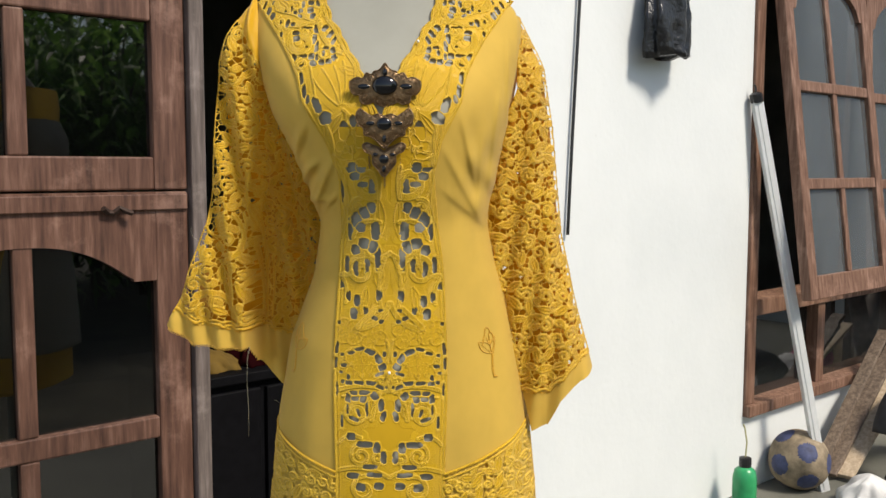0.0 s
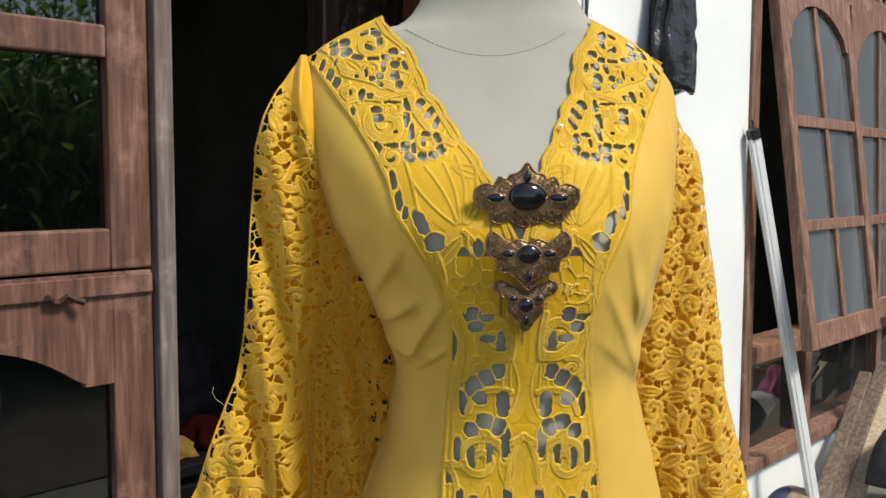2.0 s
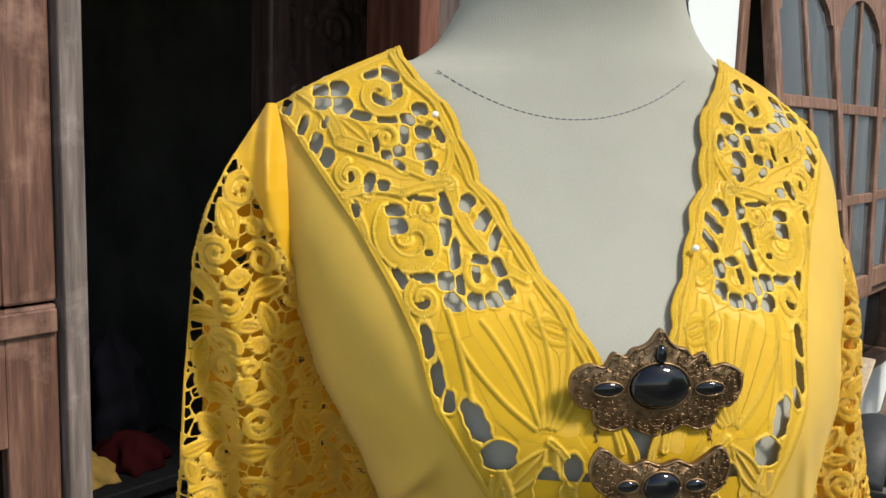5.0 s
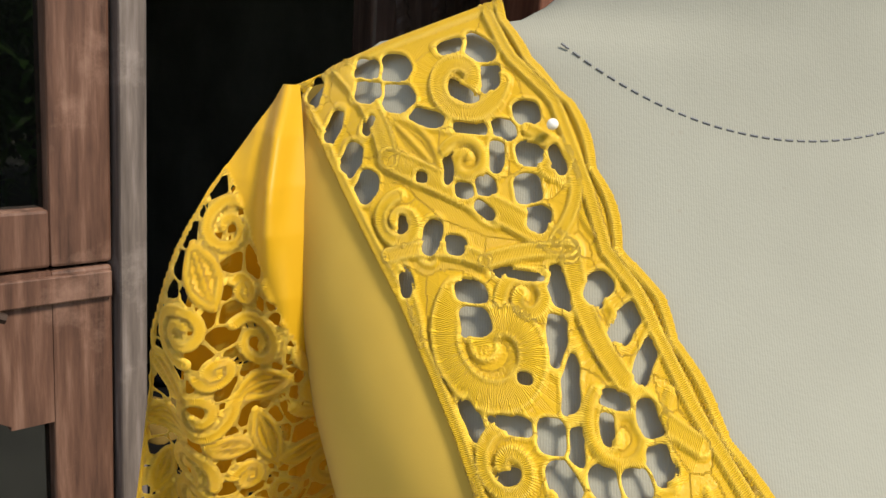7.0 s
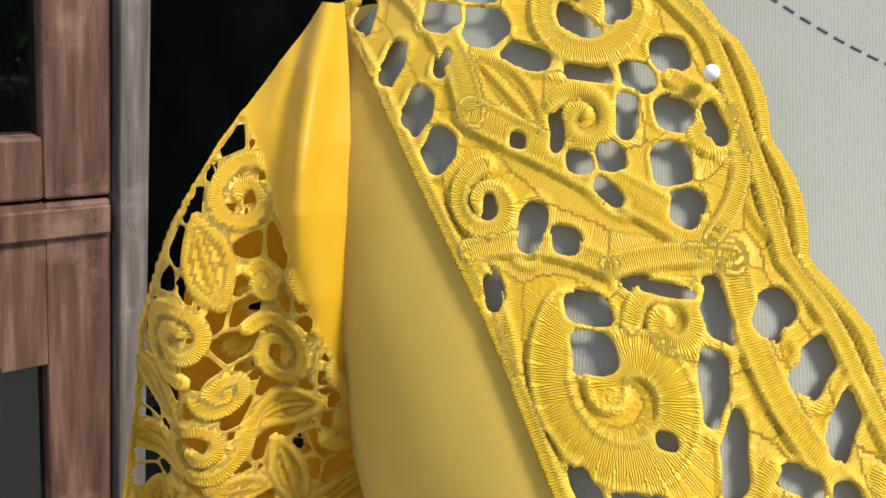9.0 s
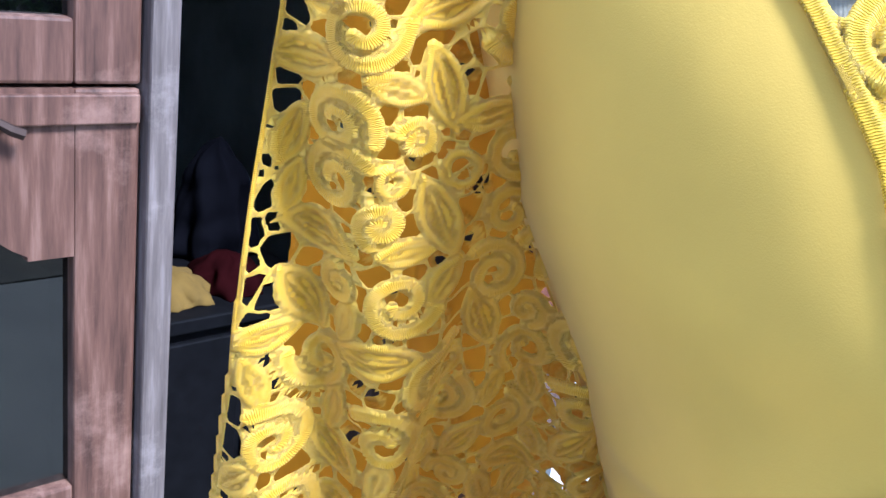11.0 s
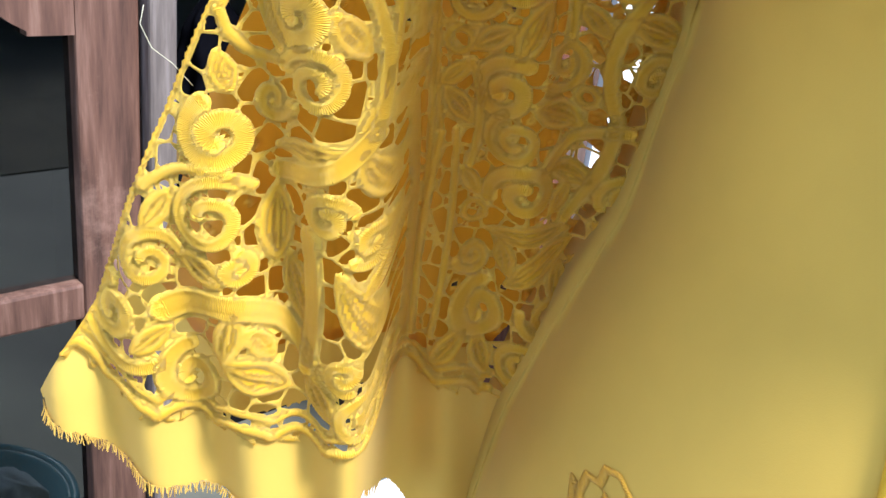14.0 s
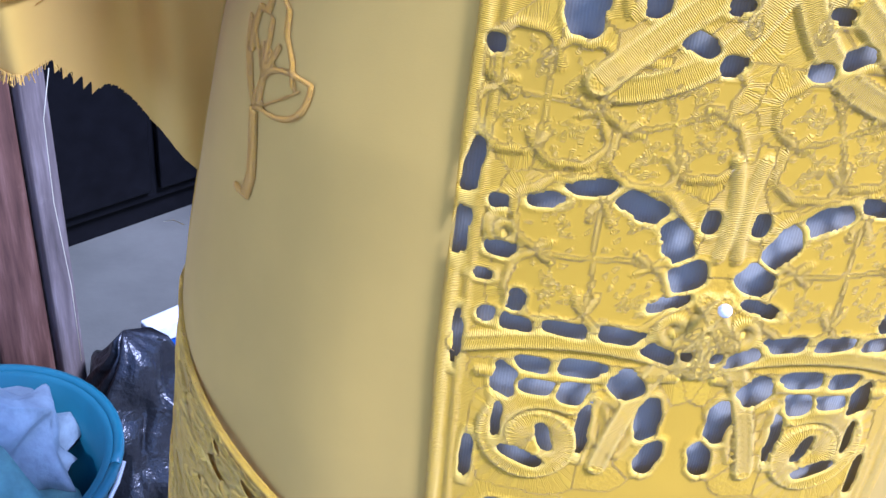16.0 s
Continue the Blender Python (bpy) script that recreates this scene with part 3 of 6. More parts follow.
    def fill(self, rng, keep, gap=0.0032, most=400, w=0.0014, big=0.013):
        """Scrolls, leaves and rings drawn wherever the lace is still empty."""
        pad = gap * 1.1
        for _ in range(most):
            free = np.where(keep, np.minimum(self.d, big), -1)
            at = np.unravel_index(np.argmax(free + rng.random(free.shape) * 0.0012), free.shape)
            r = float(self.d[at])
            if free[at] < gap:
                break
            r = min(r, big) - pad * 0.12
            cx, cz = float(self.X[at]), float(self.Z[at])
            kind, a = rng.random(), rng.random() * 360
            if r > 0.0060 and kind < 0.75:
                self.spiral(cx, cz, r - w, a, rng.choice((-1, 1)) * (1.25 + 0.4 * rng.random()), w * 1.25, 0.22, 0.8)
            elif kind < 0.85 or r > 0.0060:
                r = min(r, 0.0070)
                c, n = math.cos(radians(a)) * r * 1.5, math.sin(radians(a)) * r * 1.5
                self.leaf(cx - c, cz - n, cx + c, cz + n, r * 0.62, w * 0.8)
            else:
                self.spiral(cx, cz, r * 0.85, a, 1.05, w * 0.8, 0.75)

    def bars(self, rng, cell, w):
        """Thin threads across the openings, along the edges of a loose cell net."""
        nx, nz = int((self.xs[-1] - self.xs[0]) / cell) + 3, int((self.zs[-1] - self.zs[0]) / cell) + 3
        jit = rng.random((nz, nx, 2)) * 0.8 + 0.1
        gx, gz = (self.X - self.xs[0]) / cell + 1, (self.Z - self.zs[0]) / cell + 1
        ix, iz = np.clip(gx.astype(int), 1, nx - 2), np.clip(gz.astype(int), 1, nz - 2)
        f1, f2 = np.full(self.X.shape, 9.0), np.full(self.X.shape, 9.0)
        for dj in (-1, 0, 1):
            for di in (-1, 0, 1):
                j, i = iz + dj, ix + di
                r = np.hypot(i + jit[j, i, 0] - gx, j + jit[j, i, 1] - gz)
                f2 = np.where(r < f1, f1, np.minimum(f2, r))
                f1 = np.minimum(f1, r)
        e = (f2 - f1) * cell * 0.5
        sd = e - w
        dome = 0.9 * w * np.sqrt(np.clip(1 - (e / w) ** 2, 0, 1))
        on = dome > self.top
        self.run = np.where(on, (self.X + self.Z) * 1.0, self.run)
        self.satin = np.where(on, 0.6, self.satin)
        self.top = np.maximum(self.top, dome)
        self.d = np.minimum(self.d, sd)

    def solid(self):
        """Whole cloth, to be cut by holes."""
        self.d = np.minimum(self.d, -0.004)

    def cloth(self, where):
        """Plain cloth wherever the condition holds."""
        self.d = np.where(where, np.minimum(self.d, -0.004), self.d)
        self.top = np.where(where, 0.0, self.top)
        self.satin = np.where(where, 0.0, self.satin)
        self.rim = np.where(where, 0.0, self.rim)

    def sheet(self, name, depth, mat, parent, label="", lift=1.0, mirrored=False):
        """The mesh: cells that hold thread, their outer corners drawn onto the thread's edge."""
        sd = np.maximum.reduce([self.d, self.outside, self.cut])
        bound = self.cord > 0
        self.top = np.where(bound, np.maximum(0.6 * self.top, 0.0004) + 0.9 * self.cord, self.top)
        self.satin = np.where(bound, 0.5, self.satin)
        gz, gx = np.gradient(sd, self.h)
        g2 = np.maximum(gx ** 2 + gz ** 2, 0.15)
        inside = sd <= 0
        quad = inside[:-1, :-1] | inside[1:, :-1] | inside[:-1, 1:] | inside[1:, 1:]
        move = np.where(inside, 0, np.clip(sd, 0, 1.3 * self.h) / g2)
        X, Z = self.X - move * gx, self.Z - move * gz
        if mirrored:
            X = 2 * mid_x(Z) - X
        Y = depth(X, Z)
        e = 0.0008
        nx, nz = (depth(X + e, Z) - depth(X - e, Z)) / (2 * e), (depth(X, Z + e) - depth(X, Z - e)) / (2 * e)
        nx, nz = np.clip(nx, -2.5, 2.5), np.clip(nz, -2.5, 2.5)
        ln = np.sqrt(nx ** 2 + nz ** 2 + 1)
        up = np.where(inside, self.top, self.top * 0.3) * lift
        co = np.stack([X + nx / ln * up, Y - up / ln, Z + nz / ln * up], -1)
        n = self.X.shape[1]
        J, I = np.nonzero(quad)
        faces = np.stack([J * n + I, J * n + I + 1, (J + 1) * n + I + 1, (J + 1) * n + I], 1)
        used, back = np.unique(faces, return_inverse=True)
        me = bpy.data.meshes.new(name)
        vs, fs = co.reshape(-1, 3)[used], back.reshape(-1, 4)
        me.vertices.add(len(vs))
        me.vertices.foreach_set("co", vs.astype(np.float32).ravel())
        me.loops.add(fs.size)
        me.loops.foreach_set("vertex_index", fs.astype(np.int32).ravel())
        me.polygons.add(len(fs))
        me.polygons.foreach_set("loop_start", np.arange(0, fs.size, 4, dtype=np.int32))
        me.polygons.foreach_set("loop_total", np.full(len(fs), 4, np.int32))
        me.polygons.foreach_set("use_smooth", np.ones(len(fs), bool))
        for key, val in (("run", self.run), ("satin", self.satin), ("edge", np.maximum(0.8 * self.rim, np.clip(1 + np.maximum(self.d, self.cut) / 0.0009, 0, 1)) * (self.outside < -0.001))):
            at = me.attributes.new(key, "FLOAT", "POINT")
            at.data.foreach_set("value", val.ravel()[used].astype(np.float32))
        me.update(calc_edges=True)
        me.materials.append(mat)
        ob = new(name, me)
        ob.parent = parent
        if label:
            tagged(ob, label)
        return ob


# edges of the yoke and the middle band, as half widths from the middle line
EDGE_Z = (0.60, 0.862, 0.90, 0.952, 1.017, 1.082, 1.148, 1.2065, 1.2446, 1.2878, 1.3153, 1.3376, 1.3651, 1.3928, 1.41, 1.43)
EDGE_D = (0.0600, 0.0600, 0.0610, 0.0625, 0.0615, 0.0585, 0.0545, 0.055, 0.0685, 0.0955, 0.1025, 0.1135, 0.130, 0.150, 0.162, 0.180)
NECK_Z = (1.20, 1.262, 1.300, 1.3195, 1.3327, 1.3525, 1.3783, 1.3879, 1.4046, 1.4286, 1.4408, 1.4567, 1.47)
NECK_D = (0.0, 0.003, 0.015, 0.0248, 0.0312, 0.0450, 0.0585, 0.067, 0.0725, 0.0825, 0.0967, 0.1051, 0.113)


def mid_x(z):
    """The garment's middle line, which drifts a little from hem to neck."""
    return CX + np.interp(z, (1.10, 1.20, 1.28, 1.36, 1.40, 1.44, 1.47), (0.0045, 0.001, -0.004, -0.008, -0.010, -0.013, -0.015))


def across(side, d, z):
    """The place x at the distance d from CX on the one side, or its mirror image about the garment's middle line."""
    return CX - d if side < 0 else 2 * mid_x(z) - CX + d


def flower(L, x, z, r, turn):
    """Four rounded petals with corded, uneven edges and seeded stitches inside."""
    for k in range(4):
        a = radians(turn + 90 * k)
        px, pz = x + 0.54 * r * math.cos(a), z + 0.54 * r * math.sin(a)
        L.patch(px, pz, 0.52 * r, 0.50 * r, turn + 90 * k, 0.0005)
        ring = np.linspace(a - 2.25, a + 2.25, 34)
        wob = 1 + 0.06 * np.sin(3 * ring + 5 * k) + 0.05 * np.sin(7 * ring + k)
        L.stroke(np.stack([px + 0.48 * r * wob * np.cos(ring), pz + 0.47 * r * wob * np.sin(ring)], 1), 0.0011, lift=0.5)
        b = a + math.pi / 4
        L.stroke([(x, z), (x + 0.30 * r * math.cos(b + 0.1), z + 0.30 * r * math.sin(b + 0.1)), (x + 0.62 * r * math.cos(b), z + 0.62 * r * math.sin(b))], 0.0006, lift=0.5)
        rng = np.random.default_rng(int(1000 * abs(z)) + k)
        for _ in range(26):
            q, t = rng.uniform(0, 0.40 * r), rng.uniform(0, 6.28)
            sx, sz, u = px + q * math.cos(t), pz + q * math.sin(t), rng.uniform(0, 6.28)
            L.stroke([(sx, sz), (sx + 0.0016 * math.cos(u), sz + 0.0016 * math.sin(u))], 0.0005, lift=0.35)


def edge_d(z):
    return np.interp(z, EDGE_Z, EDGE_D)


def neck_d(z):
    return np.interp(z, NECK_Z, NECK_D)


def shoulder_z(d):
    """Height of the shoulder's ridge at a distance from the middle line."""
    return np.interp(d, (0.09, 0.105, 0.14, 0.178, 0.20, 0.22), (1.470, 1.4585, 1.443, 1.4235, 1.405, 1.36))


kebaya = empty("kebaya_dress", (CX, YC, 0.0))
kebaya.matrix_world = Matrix()
tagged(kebaya, "bright yellow cutwork lace kebaya dress on the dress form", "dress")


def crepe_wrinkle(x, z, side):
    """Soft folds that run from the bust and the armpit into the skirt."""
    d = (x - CX) * side
    f = 0.0030 * np.sin((d - 0.6 * (z - 1.25)) * 150) * np.exp(-((z - 1.20) / 0.07) ** 2) * np.clip((d - 0.07) / 0.04, 0, 1)
    f += 0.0045 * np.sin((d + 1.1 * (z - 1.18)) * 110 + 1.0) * np.exp(-((z - 1.19) / 0.045) ** 2) * np.clip((d - 0.075) / 0.04, 0, 1)
    f += 0.0022 * np.sin(d * 95 + 3.0 * z) * np.clip((1.15 - z) / 0.2, 0, 1) * np.clip((d - 0.07) / 0.05, 0, 1)
    folds = ((0.100, 1.148, 0.060, 1.224, 0.010, 0.008), (0.100, 1.172, 0.078, 1.204, 0.006, 0.005), (0.078, 1.163, 0.056, 1.184, 0.005, 0.004), (0.121, 1.188, 0.078, 1.222, 0.0170, 0.0070), (0.119, 1.174, 0.067, 1.177, 0.0130, 0.0065), (0.121, 1.214, 0.091, 1.266, 0.0110, 0.0090)) if side < 0 else (
        (0.112, 1.150, 0.066, 1.238, 0.0032, 0.008), (0.108, 1.166, 0.112, 1.262, 0.0040, 0.008), (0.122, 1.200, 0.134, 1.320, 0.006, 0.008), (0.116, 1.145, 0.062, 1.193, 0.0022, 0.008), (0.104, 1.195, 0.086, 1.275, 0.004, 0.007), (0.143, 1.25, 0.143, 1.38, 0.006, 0.007))
    for d0, z0, d1, z1, high, wide in folds:
        ln = math.hypot(d1 - d0, z1 - z0)
        k = ((d - d0) * (d1 - d0) + (z - z0) * (z1 - z0)) / ln ** 2
        off = ((d - d0) * (z1 - z0) - (z - z0) * (d1 - d0)) / ln
        f = f - high * np.exp(-(off / np.where(off > 0, wide, 0.55 * wide)) ** 2) * np.exp(-((k - 0.4) / 0.5) ** 4)
    return f


def side_panels():
    for side, word in ((-1, "left"), (1, "right")):
        bm = bmesh.new()
        rows = []
        for z in np.linspace(0.62, 1.4245, 400):
            a, c = float(body_a(z)) + 0.001, float(body_c(z))
            d0 = float(edge_d(z)) - 0.001
            mx = CX if side < 0 else 2 * float(mid_x(z)) - CX
            top = min(a + (c - mx) * side, float(np.interp(z, (1.22, 1.25, 1.287, 1.333, 1.377, 1.425), (0.30, 0.150, 0.150, 0.166, 0.172, 0.1765))))
            row = []
            for t in np.linspace(0, 1, 110):
                if t < 0.75:
                    k = math.sin(t / 0.75 * math.pi / 2)
                    d = d0 + (top - d0) * k
                    x = mx + side * d
                    y = float(front(x, z)) - 0.0026 + float(crepe_wrinkle(x, z, side))
                    row.append((x, y, z))
                else:
                    k = (t - 0.75) / 0.25 * math.pi / 2
                    row.append((c + side * a * math.cos(k) ** 0.8, YC + 0.13 * math.sin(k) ** 0.8, z))
            rows.append(row)
        loft(bm, rows, close=False)
        part("side_panel", bm, M_CREPE, kebaya, "plain thin yellow crepe side panel", smooth=True)


side_panels()


def yoke(mirrored):
    side = -1
    L = Lace(CX - 0.188, CX - 0.002, 1.215, 1.468, 0.00055)
    D = CX - L.X
    scallop = 0.0022 * np.abs(np.sin((L.Z - 1.2) * math.pi / 0.021))
    L.outside = np.maximum.reduce([(D - edge_d(L.Z)) * 0.8, (neck_d(L.Z) - scallop + 0.001 - D) * 0.8, L.Z - shoulder_z(D)])
    yoke_motifs(L, side)
    L.open_cells(0.0007, 0.00042)
    L.padded()
    L.sheet("yoke", lambda x, z: front(x, z) - 0.0032, M_LACE, kebaya, "thick satin-stitched yellow cutwork yoke", 1.0, mirrored=mirrored)


def yoke_motifs(L, side):
    P = lambda d: CX + side * d
    zs = np.linspace(1.215, 1.452, 60)
    L.stroke([(P(float(edge_d(z)) - 0.0018), z) for z in zs], 0.0019)
    L.stroke([(P(float(neck_d(z)) + 0.0016 - 0.0016 * abs(math.sin((z - 1.2) * math.pi / 0.021))), z) for z in np.linspace(1.255, 1.462, 160)], 0.0023)
    L.stroke([(P(float(neck_d(z)) + 0.0062), z) for z in np.linspace(1.275, 1.455, 60)], 0.0020)
    L.stroke([(P(d), float(shoulder_z(d)) - 0.0015) for d in np.linspace(0.106, 0.178, 20)], 0.0016)
    A = lambda a: a if side < 0 else 180 - a
    L.solid()
    L.spiral(P(0.1168), 1.4315, 0.0126, A(5), side * 1.12, 0.0030, 0.2)
    L.vine(P(0.1588), 1.4329, P(0.1376), 1.4064, side * -0.1, 0.0036)
    L.vine(P(0.1376), 1.4064, P(0.0833), 1.3871, side * -0.02, 0.0039)
    L.vine(P(0.0833), 1.3871, P(0.0501), 1.3449, side * 0.14, 0.0034, 0.0028)
    L.vine(P(0.1704), 1.4250, P(0.1062), 1.3255, side * 0.02, 0.0015)
    L.leaf(P(0.1387), 1.4188, P(0.1218), 1.4048, 0.0044)
    L.spiral(P(0.1142), 1.4084, 0.0074, A(160), side * 1.25, 0.0018, 0.25)
    L.vine(P(0.0962), 1.4193, P(0.0873), 1.3896, side * -0.32, 0.0021)
    L.spiral(P(0.0888), 1.4103, 0.0075, A(150), side * 1.1, 0.0019, 0.2)
    L.leaf(P(0.0802), 1.4056, P(0.0750), 1.3908, 0.0028)
    L.spiral(P(0.1323), 1.3889, 0.0079, A(100), side * -1.2, 0.0021, 0.25)
    L.vine(P(0.1353), 1.3793, P(0.1072), 1.3817, side * -0.1, 0.0025)
    L.vine(P(0.1072), 1.3817, P(0.0833), 1.3871, side * -0.05, 0.0024)
    L.vine(P(0.1334), 1.3765, P(0.1244), 1.3586, side * -0.08, 0.0019)
    L.spiral(P(0.1024), 1.3610, 0.0172, A(140), side * -1.12, 0.0044, 0.24)
    L.spiral(P(0.0950), 1.3738, 0.0077, A(190), side * 1.1, 0.0021, 0.3)
    L.leaf(P(0.0779), 1.3791, P(0.0723), 1.3589, 0.0046)
    L.spiral(P(0.0699), 1.3463, 0.0104, A(130), side * -1.25, 0.0017, 0.2)
    L.spiral(P(0.0986), 1.3341, 0.0089, A(110), side * -1.25, 0.0019, 0.22)
    L.vine(P(0.0570), 1.3560, P(0.0574), 1.3364, side * 0.12, 0.0016)
    L.hole(P(0.1384), 1.4340, 0.0044, 0.0039, side * 0)
    L.hole(P(0.1482), 1.4325, 0.0042, 0.0034, side * 0)
    L.hole(P(0.1470), 1.4258, 0.0042, 0.0037, side * 0)
    L.hole(P(0.1366), 1.4250, 0.0046, 0.0039, side * 0)
    L.hole(P(0.1263), 1.4198, 0.0052, 0.0019, side * 8)
    L.hole(P(0.1147), 1.4184, 0.0051, 0.0012, side * 0)
    L.hole(P(0.1665), 1.4237, 0.0028, 0.0043, side * 0)
    L.hole(P(0.1574), 1.4132, 0.0019, 0.0046, side * 20)
    L.hole(P(0.1502), 1.4049, 0.0027, 0.0044, side * 20)
    L.hole(P(0.1444), 1.3978, 0.0029, 0.0041, side * 20)
    L.hole(P(0.1119), 1.4421, 0.0046, 0.0030, side * 30)
    L.hole(P(0.1081), 1.4333, 0.0029, 0.0038, side * 0)
    L.hole(P(0.1209), 1.4422, 0.0033, 0.0016, side * -20)
    L.hole(P(0.1172), 1.4288, 0.0045, 0.0019, side * 20)
    L.hole(P(0.0968), 1.4241, 0.0034, 0.0029, side * 0)
    L.hole(P(0.1038), 1.4185, 0.0033, 0.0025, side * 0)
    L.hole(P(0.1450), 1.4165, 0.0012, 0.0025, side * 20)
    L.hole(P(0.1193), 1.4051, 0.0015, 0.0037, side * 0)
    L.hole(P(0.1085), 1.4021, 0.0028, 0.0028, side * 0)
    L.hole(P(0.1144), 1.4003, 0.0029, 0.0023, side * 0)
    L.hole(P(0.1082), 1.3955, 0.0035, 0.0018, side * 30)
    L.hole(P(0.1052), 1.4116, 0.0016, 0.0039, side * 0)
    L.hole(P(0.0952), 1.4125, 0.0036, 0.0029, side * 0)
    L.hole(P(0.0957), 1.4026, 0.0035, 0.0037, side * 0)
    L.hole(P(0.0926), 1.3945, 0.0031, 0.0035, side * 20)
    L.hole(P(0.0872), 1.4113, 0.0019, 0.0045, side * -25)
    L.hole(P(0.1275), 1.4026, 0.0018, 0.0017, side * 0)
    L.hole(P(0.1323), 1.3892, 0.0013, 0.0021, side * 0)
    L.hole(P(0.1232), 1.3857, 0.0024, 0.0045, side * 10)
    L.hole(P(0.1162), 1.3848, 0.0028, 0.0024, side * 0)
    L.hole(P(0.1300), 1.3725, 0.0018, 0.0035, side * -15)
    L.hole(P(0.1116), 1.3734, 0.0042, 0.0027, side * 0)
    L.hole(P(0.1094), 1.3663, 0.0045, 0.0038, side * 0)
    L.hole(P(0.0960), 1.3795, 0.0057, 0.0012, side * 0)
    L.hole(P(0.0865), 1.3769, 0.0027, 0.0051, side * -15)
    L.hole(P(0.0868), 1.3658, 0.0022, 0.0058, side * 0)
    L.hole(P(0.0832), 1.3544, 0.0018, 0.0058, side * 0)
    L.hole(P(0.0954), 1.3547, 0.0021, 0.0015, side * 0)
    L.hole(P(0.0759), 1.3781, 0.0030, 0.0042, side * 40)
    L.hole(P(0.0684), 1.3704, 0.0025, 0.0049, side * 35)
    L.hole(P(0.0636), 1.3616, 0.0017, 0.0051, side * 25)
    L.hole(P(0.0711), 1.3527, 0.0037, 0.0021, side * 0)
    L.hole(P(0.0630), 1.3492, 0.0029, 0.0050, side * -20)
    L.hole(P(0.0735), 1.3469, 0.0016, 0.0029, side * 0)
    L.hole(P(0.0608), 1.3414, 0.0031, 0.0044, side * -20)
    L.hole(P(0.0670), 1.3363, 0.0035, 0.0028, side * 0)
    L.hole(P(0.0747), 1.3353, 0.0034, 0.0031, side * 0)
    L.hole(P(0.1092), 1.3432, 0.0019, 0.0043, side * -30)
    L.hole(P(0.0989), 1.3438, 0.0044, 0.0017, side * 0)
    L.hole(P(0.0880), 1.3429, 0.0037, 0.0034, side * 0)
    L.hole(P(0.0820), 1.3412, 0.0016, 0.0047, side * 0)
    L.hole(P(0.0849), 1.3343, 0.0039, 0.0034, side * 0)
    L.hole(P(0.0993), 1.3321, 0.0027, 0.0013, side * -20)
    L.leaf(P(0.0525), 1.3272, P(0.0292), 1.3199, 0.0046)
    L.hole(P(0.0977), 1.3150, 0.0021, 0.0069, side * -10)
    L.hole(P(0.0939), 1.3009, 0.0024, 0.0079, side * -8)
    L.hole(P(0.0891), 1.2916, 0.0022, 0.0037, side * 0)
    L.vine(P(0.0857), 1.3206, P(0.0516), 1.2835, side * 0.06, 0.0013)
    L.vine(P(0.0733), 1.3270, P(0.0499), 1.2845, side * -0.05, 0.0013)
    L.vine(P(0.0593), 1.3300, P(0.0485), 1.2850, side * -0.06, 0.0013)
    L.vine(P(0.0497), 1.3363, P(0.0465), 1.2850, side * -0.08, 0.0013)
    L.vine(P(0.0368), 1.3393, P(0.0447), 1.2844, side * -0.1, 0.0013)
    L.vine(P(0.0281), 1.3260, P(0.0427), 1.2843, side * -0.12, 0.0013)
    L.vine(P(0.0880), 1.3303, P(0.0759), 1.2748, side * -0.02, 0.0015)
    L.leaf(P(0.0471), 1.2752, P(0.0662), 1.2468, 0.0047)
    L.vine(P(0.0455), 1.2787, P(0.0304), 1.2538, side * -0.1, 0.0020)
    L.vine(P(0.0711), 1.2715, P(0.0595), 1.2215, side * -0.12, 0.0018)
    L.spiral(P(0.0454), 1.2328, 0.0104, A(200), side * -1.2, 0.0014, 0.22)
    L.vine(P(0.0421), 1.2751, P(0.0341), 1.2326, side * 0.06, 0.0018)
    L.vine(P(0.0631), 1.2540, P(0.0557), 1.1987, side * -0.05, 0.0016)
    L.hole(P(0.0772), 1.2842, 0.0039, 0.0091, side * -25)
    L.hole(P(0.0670), 1.2699, 0.0067, 0.0067, side * 0)
    L.hole(P(0.0450), 1.2559, 0.0051, 0.0095, side * 0)
    L.hole(P(0.0345), 1.2658, 0.0034, 0.0062, side * -15)
    L.hole(P(0.0270), 1.2565, 0.0048, 0.0069, side * 0)
    L.hole(P(0.0275), 1.2437, 0.0035, 0.0055, side * 0)
    L.hole(P(0.0500), 1.2382, 0.0041, 0.0045, side * 0)
    L.hole(P(0.0433), 1.2273, 0.0056, 0.0031, side * 0)
    L.hole(P(0.0386), 1.2448, 0.0038, 0.0055, side * 0)
    L.hole(P(0.0368), 1.2133, 0.0053, 0.0064, side * 0)
    L.hole(P(0.0293), 1.2094, 0.0043, 0.0051, side * 0)


yoke(False)
yoke(True)


def middle_band():
    L = Lace(CX - 0.070, CX + 0.078, 0.66, 1.262, 0.00065)
    E = np.minimum(edge_d(L.Z), 0.071)
    L.outside = np.maximum.reduce([across(-1, E, L.Z) - L.X, L.X - across(1, E, L.Z), L.Z - 1.26])
    for side in (-1, 1):
        P = lambda d: CX + 0.0045 + side * d
        for off, w in ((0.0016, 0.0018), (0.0060, 0.0011)):
            L.stroke([(float(across(side, min(float(edge_d(z)), 0.071) - off, z)), z) for z in np.linspace(0.66, 1.26, 160)], w)
        band_motifs(L, P, side)
    L.open_cells(np.where(L.Z > 1.045, 0.0010, 0.0005), 0.00045)
    L.padded()
    L.sheet("front_band", lambda x, z: front(x, z) - 0.0034, M_LACE, kebaya, "symmetrical yellow cutwork lace band down the front", 0.75)


